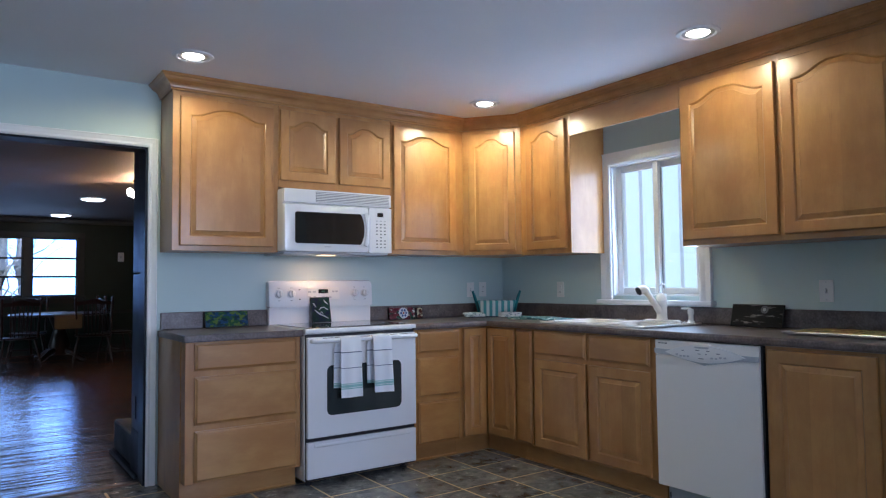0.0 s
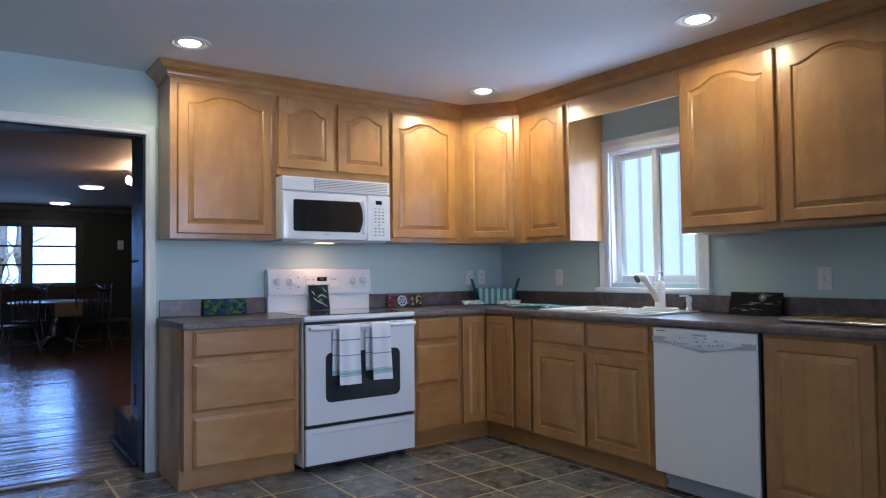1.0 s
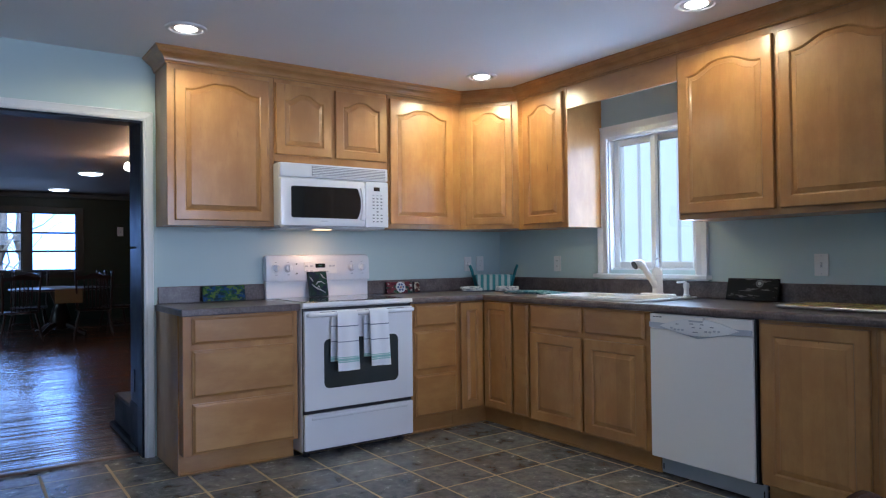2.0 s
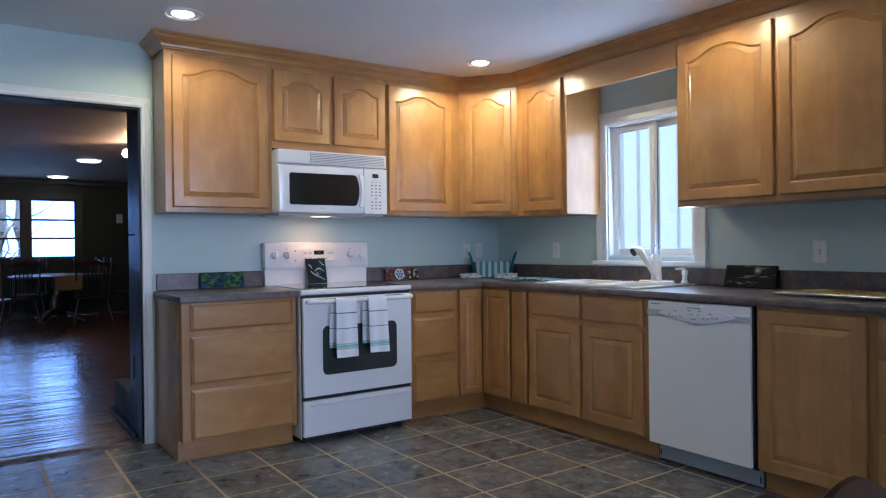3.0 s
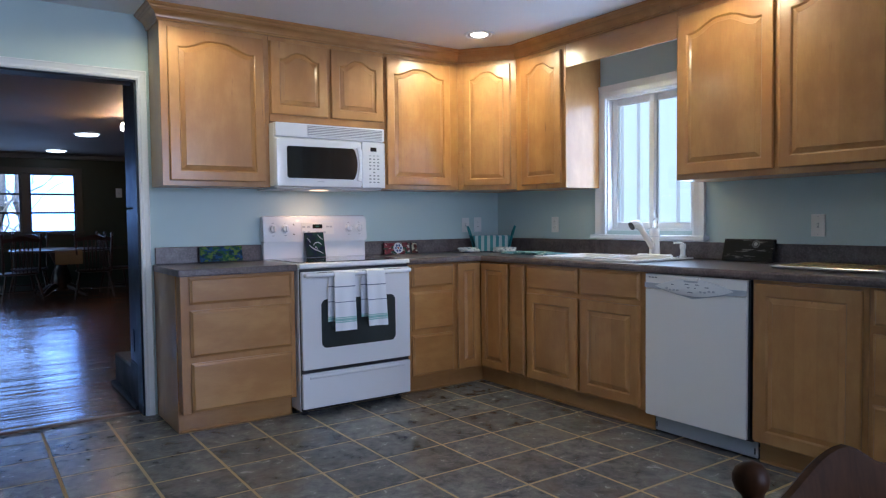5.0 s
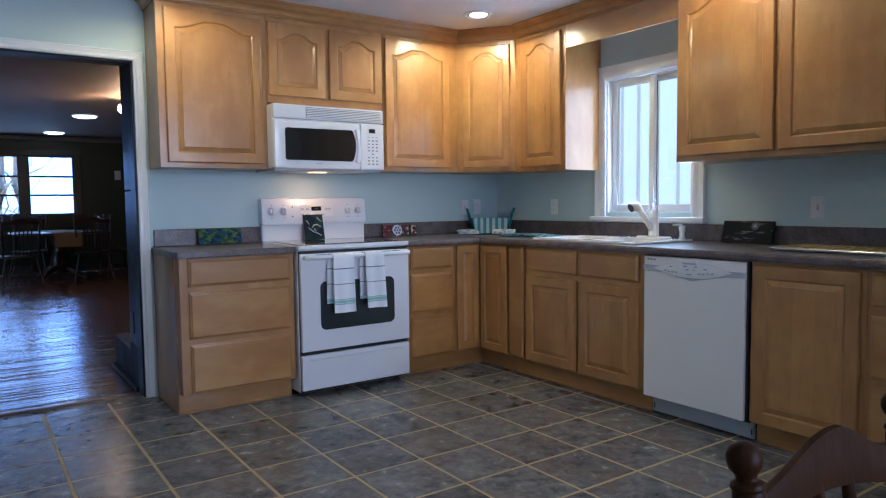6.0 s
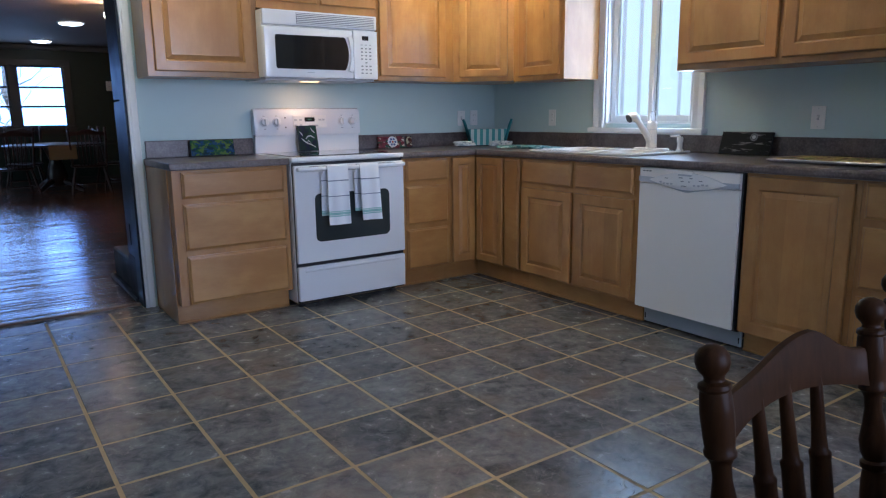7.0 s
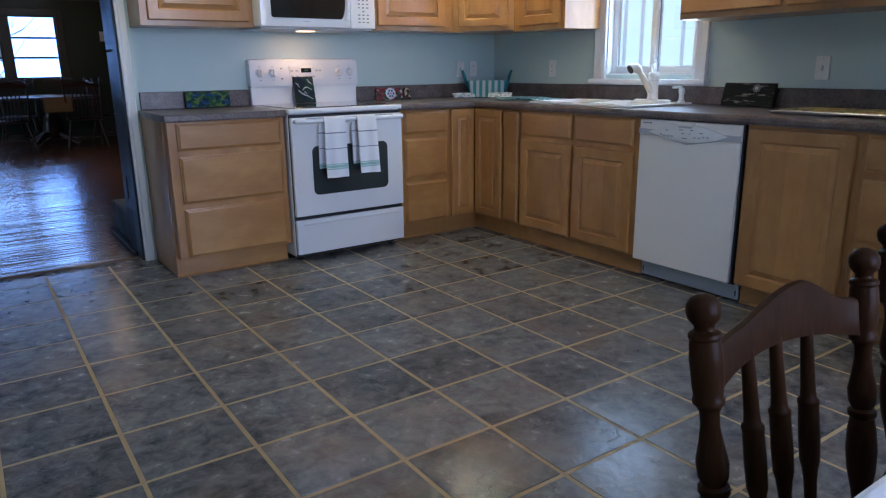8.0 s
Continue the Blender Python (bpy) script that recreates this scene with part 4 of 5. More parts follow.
def wall_plate(m, kind, label):
    t = empty("outlet" if kind == "outlet" else "light_switch", m, label, "outlet" if kind == "outlet" else "switch", "wall plates")
    part("plate", box(-0.036, 0.036, -0.006, 0.0, -0.058, 0.058, 0.0025, 2), PLASTIC, t)
    if kind == "outlet":
        for z in (-0.020, 0.020):
            s = part("socket", slab_xz(round_rect(-0.016, 0.016, z - 0.014, z + 0.014, 0.008), -0.009, -0.005, 0.001), PLASTIC, t)
            for sx in (-0.006, 0.006):
                part("slot", box(sx - 0.001, sx + 0.001, -0.0095, -0.0085, z - 0.003, z + 0.005), BLACK, s)
    else:
        part("toggle_frame", box(-0.006, 0.006, -0.0075, -0.005, -0.013, 0.013, 0.0006), GREYPLASTIC, t)
        part("toggle", box(-0.004, 0.004, -0.018, -0.006, -0.002, 0.009, 0.001), PLASTIC, t)
    for z in (-0.046, 0.046) if kind != "outlet" else (0.0,):
        part("screw", turned([(0.003, 0), (0.0025, 0.001)], 8, pose(0, -0.006, z, 90, 0, 0)), STEEL, t)


wall_plate(NORTH @ pose(-0.338, -0.0005, 1.128), "switch", "white toggle switch on the aqua wall")
wall_plate(NORTH @ pose(-0.214, -0.0005, 1.130), "outlet", "white duplex outlet near the corner")
wall_plate(EAST @ pose(0.680, -0.0005, 1.126), "outlet", "white duplex outlet on the window wall")
wall_plate(EAST @ pose(2.622, -0.0005, 1.120), "switch", "white toggle switch on the window wall")

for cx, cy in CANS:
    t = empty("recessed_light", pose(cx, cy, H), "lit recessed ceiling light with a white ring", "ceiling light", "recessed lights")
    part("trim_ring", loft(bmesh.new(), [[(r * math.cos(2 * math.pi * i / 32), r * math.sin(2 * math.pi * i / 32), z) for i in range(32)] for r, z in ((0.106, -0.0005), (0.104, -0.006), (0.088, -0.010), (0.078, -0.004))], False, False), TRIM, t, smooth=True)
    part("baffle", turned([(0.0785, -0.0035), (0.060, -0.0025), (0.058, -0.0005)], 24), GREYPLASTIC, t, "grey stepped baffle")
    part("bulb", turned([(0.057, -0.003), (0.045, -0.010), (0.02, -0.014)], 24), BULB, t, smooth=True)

# ---- kitchen: things on the worktops ----


def painted(name, ground, inks, scale, seed, lo=0.52, stretch=(1, 1, 1.6)):
    """A painted picture of soft irregular patches in several inks."""
    m, n, l, b = base_material(name)
    col = None
    for i, ink in enumerate(inks):
        tc = n.new("ShaderNodeTexCoord")
        mp = n.new("ShaderNodeMapping")
        mp.inputs[1].default_value = (seed + i * 7.3, i * 3.1, i * 1.7)
        mp.inputs[3].default_value = stretch
        l.new(tc.outputs["Object"], mp.inputs[0])
        f = noise_at(n, l, mp.outputs[0], scale * (1 + 0.4 * i), 4, 0.6, lo + 0.02 * i, lo + 0.07 + 0.02 * i)
        col = mixed(n, l, f, col if col is not None else ground, ink)
    l.new(col, b.inputs["Base Color"])
    b.inputs["Roughness"].default_value, b.inputs["Specular IOR Level"].default_value = 0.6, 0.15
    return m


def plaque(name, m, w, h, mat, label, lean, lift):
    t = empty(name, m, label, "plaque", "painted plaques")
    q = pose(0, 0, 0, -lean, 0, 0)
    part("board", box(-w / 2, w / 2, -0.006, 0.006, 0.0, h, 0.0025, 2), BLACK, t, m=q)
    part("picture", box(-w / 2 + 0.004, w / 2 - 0.004, -0.0085, -0.0055, 0.004, h - 0.004, 0.001), mat, t, m=q)
    return t


plaque("painted_plaque", pose(-2.312, -0.062, CT + 0.002), 0.275, 0.103, painted("green_blue_picture", (0.008, 0.03, 0.045), [(0.02, 0.08, 0.03), (0.015, 0.055, 0.15), (0.10, 0.17, 0.03)], 15, 3, 0.47), "long green and blue painted plaque against the backsplash", 14, 0)
sw = plaque("painted_plaque", pose(-1.690, -0.120, 0.928), 0.140, 0.172, painted("swirl_picture", (0.010, 0.026, 0.022), [(0.016, 0.050, 0.038), (0.010, 0.014, 0.040)], 9, 5, 0.48, (1, 1, 1)), "dark square plaque with white swirls, leaning on the range", 13, 0)
SWIRL = plain("swirl_paint", (0.55, 0.55, 0.60), 0.5)
for stroke in (((0.12, 0.50), (0.24, 0.40), (0.42, 0.28), (0.62, 0.22), (0.90, 0.08)), ((0.05, 0.80), (0.14, 0.72), (0.22, 0.60)), ((0.70, 0.95), (0.80, 0.82), (0.95, 0.72)), ((0.36, 0.46), (0.50, 0.58), (0.68, 0.60), (0.90, 0.48)), ((0.42, 0.30), (0.50, 0.40), (0.60, 0.30))):
    part("brush_stroke", tube([((u - 0.5) * 0.125, -0.0085, 0.010 + w_ * 0.152) for u, w_ in stroke], [0.0016] + [0.0042] * (len(stroke) - 2) + [0.0016], 8), SWIRL, sw, m=pose(0, 0, 0, -13, 0, 0), smooth=True)
pq = plaque("painted_plaque", EAST @ pose(2.264, -0.070, CT + 0.002), 0.305, 0.128, painted("night_picture", (0.008, 0.009, 0.010), [(0.014, 0.015, 0.017), (0.22, 0.21, 0.20)], 20, 9, 0.56, (0.35, 1, 2.0)), "black plaque with a pale moonlit landscape", 16, 0)
for r, c in ((0.022, (0.16, 0.17, 0.18)), (0.015, (0.03, 0.03, 0.035)), (0.011, (0.42, 0.44, 0.46))):
    part("moon", turned([(r, 0.0), (r, 0.0012 + (0.024 - r) * 0.05)], 24, pose(0, 0, 0, -16, 0, 0) @ pose(0.045, -0.0084, 0.098, 90, 0, 0)), plain("moon_paint", c, 0.4), pq)
tp = empty("tile_plaque", pose(-1.005, -0.055, CT + 0.002), "colourful painted tile plaque with a white disc, by the range", "plaque", "painted plaques")
q = pose(0, 0, 0, -12, 0, 0)
part("board", box(-0.115, 0.105, -0.005, 0.005, 0, 0.086, 0.002), painted("tile_picture", (0.17, 0.035, 0.045), [(0.02, 0.07, 0.045), (0.55, 0.50, 0.42), (0.10, 0.01, 0.02)], 20, 14, 0.5), tp, m=q)
part("disc", turned([(0.040, 0), (0.040, 0.003), (0.036, 0.004)], 26, q @ pose(0.005, -0.005, 0.045, 90, 0, 0)), plain("disc_white", (0.62, 0.64, 0.68), 0.3), tp)
for i in range(6):
    a = radians(60 * i)
    part("petal", turned([(0.009, 0), (0.007, 0.0015)], 10, q @ pose(0.005 + 0.022 * math.cos(a), -0.009, 0.045 + 0.022 * math.sin(a), 90, 0, 0)), plain("petal_blue", (0.06, 0.10, 0.25), 0.4), tp)
part("centre", turned([(0.008, 0), (0.006, 0.002)], 10, q @ pose(0.005, -0.009, 0.045, 90, 0, 0)), plain("petal_red", (0.30, 0.04, 0.03), 0.4), tp)
plaque("tile_plaque", pose(-0.858, -0.055, CT + 0.002), 0.055, 0.084, painted("brown_tile", (0.10, 0.03, 0.02), [(0.5, 0.45, 0.3), (0.05, 0.02, 0.02)], 30, 21, 0.5), "small brown and cream painted tile", 12, 0)


def striped(name, a, b_, width, axis=0):
    m, n, l, b = base_material(name)
    tc = n.new("ShaderNodeTexCoord")
    wv = n.new("ShaderNodeTexWave")
    wv.bands_direction = "XYZ"[axis]
    wv.inputs["Scale"].default_value = 0.314 / width
    wv.inputs["Distortion"].default_value = 0.3
    l.new(tc.outputs["Object"], wv.inputs[0])
    r = n.new("ShaderNodeMapRange")
    r.inputs[1].default_value, r.inputs[2].default_value = 0.45, 0.55
    l.new(wv.outputs[1], r.inputs[0])
    l.new(mixed(n, l, r.outputs[0], a, b_), b.inputs["Base Color"])
    b.inputs["Roughness"].default_value = 0.85
    bumped(n, l, b, noise_at(n, l, coords(n, l), 150, 2), 0.3, 0.002)
    return m


TEAL = plain("teal_cloth", (0.03, 0.20, 0.22), 0.8, vary=0.2, scale=30)
cad = empty("fabric_caddy", pose(-0.235, -0.205, CT + 0.006, 0, 0, -38), "teal and white striped fabric caddy with teal handles in the corner", "basket")


def caddy_ring(w, d, z):
    return [(x, y, z) for x, y in round_rect(-w / 2, w / 2, -d / 2, d / 2, 0.02)]


part("body", loft(bmesh.new(), [caddy_ring(0.235, 0.15, 0.0), caddy_ring(0.265, 0.165, 0.055), caddy_ring(0.30, 0.18, 0.118), caddy_ring(0.294, 0.174, 0.118), caddy_ring(0.23, 0.145, 0.008)], True, True),
     striped("teal_white_stripes", (0.07, 0.27, 0.29), (0.48, 0.56, 0.55), 0.046), cad)
for s in (-1, 1):
    part("handle", tube([(s * 0.138, 0.02, 0.02), (s * 0.158, 0.02, 0.10), (s * 0.172, 0.02, 0.150), (s * 0.188, 0.02, 0.195)], [0.010, 0.011, 0.012, 0.009], 8), TEAL, cad, "teal handle")


def folded(name, m, w, d, h, mat, label, cat, seed):
    """A small folded cloth with soft, uneven layers."""
    t = empty(name, m, label, cat)
    rr = random.Random(seed)
    for i in range(3):
        z0 = h * i / 3
        e = rr.uniform(-0.006, 0.006)
        k = 28
        lo, hi = [], []
        for j in range(k):
            a = 2 * math.pi * j / k
            ca, sa = math.cos(a), math.sin(a)
            f = 1 / max(abs(ca), abs(sa)) ** 0.85
            wob = 1 + 0.05 * math.sin(3 * a + seed + i) + 0.03 * math.sin(7 * a + i)
            lo.append((ca * f * w / 2 * wob + e, sa * f * d / 2 * wob, z0 + 0.001))
            hi.append((ca * f * w / 2 * wob * 0.96 + e, sa * f * d / 2 * wob * 0.96, z0 + h / 3 + 0.003 * math.sin(5 * a + i)))
        mid = [(x * 1.03, y * 1.03, (z + hi[q][2]) / 2) for q, (x, y, z) in enumerate(lo)]
        part("fold", loft(bmesh.new(), [lo, mid, hi, [(x * 0.4, y * 0.4, z + 0.004) for x, y, z in hi]]), mat, t, smooth=True)
    return t


NAVY = plain("navy_cloth", (0.015, 0.03, 0.06), 0.8, vary=0.2, scale=40)
tagged(part("placemat", box(-0.235, 0.20, -0.15, 0.13, 0.0008, 0.0055, 0.002), NAVY, None, "", pose(-0.245, -0.235, CT, 0, 0, -40)), "dark navy cloth mat under the caddy", "placemat")
CLOTHPAT = painted("checked_cloth", (0.66, 0.68, 0.68), [(0.30, 0.36, 0.40), (0.10, 0.16, 0.22)], 34, 31, 0.55)
folded("folded_cloth", pose(-0.455, -0.200, CT + 0.0058, 0, 0, -30), 0.155, 0.085, 0.028, CLOTHPAT, "small folded white patterned cloth on the counter", "cloth", 2)
folded("folded_cloth", pose(-0.265, -0.400, CT + 0.0058, 0, 0, -35), 0.165, 0.085, 0.030, CLOTHPAT, "folded white patterned cloth before the caddy", "cloth", 5)
TEALPAT = painted("teal_print_cloth", (0.16, 0.32, 0.33), [(0.05, 0.16, 0.19), (0.60, 0.66, 0.66)], 26, 44, 0.52)
folded("dish_cloth", pose(-0.33, -0.745, CT + 0.001, 0, 0, -72), 0.34, 0.22, 0.014, TEALPAT, "flat teal printed dish cloth beside the sink", "cloth", 8)
folded("dish_cloth", pose(-0.335, -0.985, CT + 0.001, 0, 0, -80), 0.17, 0.18, 0.012, TEALPAT, "second teal printed dish cloth by the sink rim", "cloth", 11)

tr = empty("serving_tray", EAST @ pose(2.90, -0.31, CT + 0.0015), "shallow silver-rimmed tray with a gold and green picture", "tray")


def tray_ring(e, z, r=0.03):
    return [(x, y, z) for x, y in round_rect(-0.275 + e, 0.275 - e, -0.175 + e, 0.175 - e, r)]


part("rim", loft(bmesh.new(), [tray_ring(0.03, 0.0), tray_ring(0.010, 0.004), tray_ring(0.0, 0.013), tray_ring(0.003, 0.016), tray_ring(0.016, 0.017), tray_ring(0.035, 0.015)], True, False), plain("tray_enamel", (0.62, 0.63, 0.66), 0.25, 0.3), tr)
part("picture", loft(bmesh.new(), [tray_ring(0.030, 0.0155), tray_ring(0.034, 0.0185)], False, True), painted("tray_picture", (0.24, 0.17, 0.05), [(0.06, 0.10, 0.03), (0.40, 0.31, 0.12), (0.16, 0.05, 0.03)], 12, 51, 0.48), tr)

# ---- the eating corner ----


def lathe_post(h, r):
    """A turned back post from the seat up, with a ball finial."""
    down = ((0.0, 0.25), (0.005, 0.70), (0.014, 0.97), (0.023, 1.02), (0.033, 0.92), (0.040, 0.66), (0.044, 0.58), (0.048, 0.62), (0.052, 0.92), (0.057, 0.98), (0.061, 0.87),
            (0.066, 0.92), (0.090, 0.99), (0.125, 0.93), (0.139, 0.86), (0.142, 0.95), (0.148, 0.95), (0.151, 0.80), (0.160, 0.60), (0.180, 0.57), (0.205, 0.74), (0.232, 0.98), (0.252, 0.92),
            (0.263, 0.72), (0.267, 0.95), (0.275, 0.97), (0.280, 0.80), (0.300, 0.95), (0.335, 1.06), (0.370, 0.96))
    f = h / 0.425
    return [(r * 0.62, 0.0), (r * 0.70, 0.02)] + [(r * q, h - d * f) for d, q in reversed(down)]


def chair(m, height, width, label, group, mat=CHERRY, post_r=0.0225, seg=18, peak=0.0, spindles=3):
    """A turned spindle-back side chair; the back stands towards local +y."""
    t = empty("dining_chair", m, label, "chair", group)
    SZ = 0.445
    hw = width / 2

    def seat_ring(z, e):
        pts = []
        for i in range(36):
            a = 2 * math.pi * i / 36
            c, s = math.cos(a), math.sin(a)
            f = 1 / (abs(c) ** 3.2 + abs(s) ** 3.2) ** (1 / 3.2)
            pts.append(((hw + 0.015 - e + 0.02 * max(0, -s)) * c * f, (0.215 - e) * s * f, z))
        return pts
    part("seat", loft(bmesh.new(), [seat_ring(SZ - 0.036, 0.03), seat_ring(SZ - 0.024, 0.004), seat_ring(SZ - 0.008, 0.0), seat_ring(SZ, 0.012), seat_ring(SZ - 0.006, 0.07), seat_ring(SZ - 0.012, 0.15)]), mat, t, smooth=True)
    lean = 0.14
    ph = (height - SZ + 0.01) / math.cos(lean)
    for s in (-1, 1):
        part("back_post", turned(lathe_post(ph, post_r), seg, pose(s * (hw - 0.015), 0.160, SZ - 0.01) @ Matrix.Rotation(-lean, 4, "X") @ Matrix.Rotation(s * 0.035, 4, "Y")), mat, t, smooth=True)

    def back_y(z, x):
        return 0.160 + math.tan(lean) * (z - SZ) + 0.032 * (1 - (x / hw) ** 2)
    k = 22
    loops = []
    for i in range(k + 1):
        s = -1 + 2 * i / k
        x = s * (hw - 0.008)
        q = (s - peak) / (1 + peak if s < peak else 1 - peak)
        rise = (0.5 + 0.5 * math.cos(math.pi * q)) ** 1.9
        zt = height - 0.078 + 0.042 * rise
        zb = height - 0.142 + 0.024 * (1 - abs(s) ** 2.0)
        yt, yb = back_y(zt, x), back_y(zb, x)
        th = 0.0105
        loops.append([(x, yb - th, zb), (x, yb + th, zb), (x, yt + th, zt - 0.008), (x, yt + th * 0.3, zt), (x, yt - th * 0.6, zt - 0.001), (x, yt - th, zt - 0.008)])
    part("crest_rail", loft(bmesh.new(), loops), mat, t, smooth=True)
    slim = 1.0 if spindles < 4 else 0.8
    for i in range(spindles):
        x = (i - (spindles - 1) / 2) * (width - 0.10) / (spindles + 1)
        zb = height - 0.142 + 0.024 * (1 - abs(x / hw) ** 2)
        a, b = Vector((x * 0.86, 0.175, SZ - 0.012)), Vector((x, back_y(zb, x), zb + 0.012))
        L_ = (b - a).length
        q = Matrix.Translation(a) @ (b - a).to_track_quat("Z", "Y").to_matrix().to_4x4()
        barrel = ((0.0085, 0), (0.0100, 0.22), (0.0125, 0.29), (0.0155, 0.33), (0.0165, 0.45), (0.0155, 0.60), (0.0165, 0.62), (0.0165, 0.635), (0.0125, 0.65), (0.0115, 0.70), (0.0090, 1.0))
        part("spindle", turned([(r * slim, L_ * u) for r, u in barrel], 12, q), mat, t, smooth=True)
    feet = []
    for sx in (-1, 1):
        for sy in (-1, 1):
            a, b = Vector((sx * (hw + 0.03), sy * 0.225, 0.0)), Vector((sx * (hw - 0.05), sy * 0.145, SZ - 0.03))
            L_ = (b - a).length
            q = Matrix.Translation(a) @ (b - a).to_track_quat("Z", "Y").to_matrix().to_4x4()
            part("leg", turned([(0.011, 0), (0.014, L_ * 0.10), (0.018, L_ * 0.30), (0.013, L_ * 0.36), (0.019, L_ * 0.40), (0.021, L_ * 0.62), (0.014, L_ * 0.72), (0.018, L_ * 0.76), (0.015, L_)], 14, q), mat, t, smooth=True)
            feet.append((a, b))
    for sx in (0, 2):
        p0 = feet[sx][0].lerp(feet[sx][1], 0.36)
        p1 = feet[sx + 1][0].lerp(feet[sx + 1][1], 0.36)
        part("stretcher", tube([p0, p0.lerp(p1, 0.5), p1], [0.008, 0.013, 0.008], 10), mat, t, smooth=True)
    m0 = feet[0][0].lerp(feet[0][1], 0.36).lerp(feet[1][0].lerp(feet[1][1], 0.36), 0.5)
    m1 = feet[2][0].lerp(feet[2][1], 0.36).lerp(feet[3][0].lerp(feet[3][1], 0.36), 0.5)
    part("stretcher", tube([m0, m0.lerp(m1, 0.5), m1], [0.008, 0.013, 0.008], 10), mat, t, smooth=True)
    return t


CH1 = (-2.651, -4.190)
chair(pose(CH1[0], CH1[1], 0, 0, 0, -2), 0.861, 0.405, "dark turned spindle-back dining chair at the white table", "eating corner chairs", peak=0.34)
chair(pose(-2.025, -4.150, 0, 0, 0, -3), 0.861, 0.405, "dark turned spindle-back chair beside another at the white table", "eating corner chairs", peak=0.34)
tb = empty("breakfast_table", pose(-2.385, -4.80, 0), "white-topped breakfast table with dark turned legs", "table")
part("tabletop", box(-0.585, 0.585, -0.58, 0.58, 0.722, 0.750, 0.008, 2), WHITE, tb)
part("apron", box(-0.49, 0.49, -0.48, 0.48, 0.63, 0.7215), CHERRY, tb)
for sx in (-1, 1):
    for sy in (-1, 1):
        part("leg", turned([(0.022, 0), (0.03, 0.1), (0.026, 0.2), (0.034, 0.4), (0.028, 0.55), (0.032, 0.6), (0.032, 0.722)], 16, pose(sx * 0.46, sy * 0.46, 0)), CHERRY, tb, smooth=True)

# ---- the dining room beyond ----
wd = empty("window_2", pose(0, FY, 0), "dark-framed dining room casement windows with thin bars", "window", kind="structure")
FRAME = plain("dark_window_paint", (0.03, 0.035, 0.03), 0.4, vary=0.15)
edges = [-1.97, -2.68, -2.81, -3.52, -3.65, -4.36, -4.49, -4.95]
for i in range(0, 8, 2):
    r, l_ = edges[i], edges[i + 1]
    cs_ = bmesh.new()
    add_box(cs_, l_, l_ + 0.025, 0.02, 0.06, 1.03, 2.06)
    add_box(cs_, r - 0.025, r, 0.02, 0.06, 1.03, 2.06)
    add_box(cs_, l_ + 0.025, r - 0.025, 0.02, 0.06, 1.03, 1.055)
    add_box(cs_, l_ + 0.025, r - 0.025, 0.02, 0.06, 2.035, 2.06)
    for z in (1.375, 1.70):
        add_box(cs_, l_ + 0.025, r - 0.025, 0.025, 0.055, z - 0.017, z + 0.017)
    fr = part("window_frame", cs_, FRAME, wd)
    for z0, z1 in ((1.055, 1.359), (1.391, 1.684), (1.716, 2.035)):
        g = part("pane", box(l_ + 0.024, r - 0.024, 0.038, 0.042, z0 - 0.001, z1 + 0.001), GLASS, fr)
        g.visible_shadow = False
for i in (1, 3, 5):
    part("mullion", box(edges[i + 1], edges[i], -0.02, 0.10, 1.03, 2.06, 0.006), FRAME, wd)
part("casing", box(-1.968, -1.86, -0.025, -0.001, 0.95, 2.16, 0.004), FRAME, wd)
part("head_casing", box(-5.06, -1.86, -0.028, -0.001, 2.062, 2.16, 0.004), FRAME, wd)
part("window_sill", box(-5.06, -1.84, -0.07, -0.001, 0.985, 1.028, 0.006), FRAME, wd)
part("apron", box(-5.0, -1.88, -0.02, -0.001, 0.90, 0.984), FRAME, wd)
structure("trim_chair_rail", box(-9.0, -0.001, FY - 0.03, FY, 0.70, 0.76, 0.008), FRAME, "dark chair rail on the panelling", "trim")
structure("baseboard", box(-9.0, -0.001, FY - 0.025, FY, 0.0, 0.14, 0.006), FRAME, "dark baseboard of the dining room", "baseboard")
wall_plate(pose(-1.255, FY - 0.001, 1.735) @ Matrix.Scale(1.45, 4), "switch", "white wall plate on the dark dining room wall")
structure("backdrop_north", box(-60, 60, 55, 55.1, -0.5, 30), glowing("pale_winter_sky", (0.25, 0.46, 1.0), 5.0), "pale bright winter sky beyond the garden", "backdrop")
structure("backdrop_west", box(-40, -39.9, -30, 54, -0.5, 30), SKY_GLOW, "pale bright winter sky beyond the garden", "backdrop")

BARK = plain("pale_bark", (0.74, 0.73, 0.75), 0.9, vary=0.3, scale=9, bump=0.4)


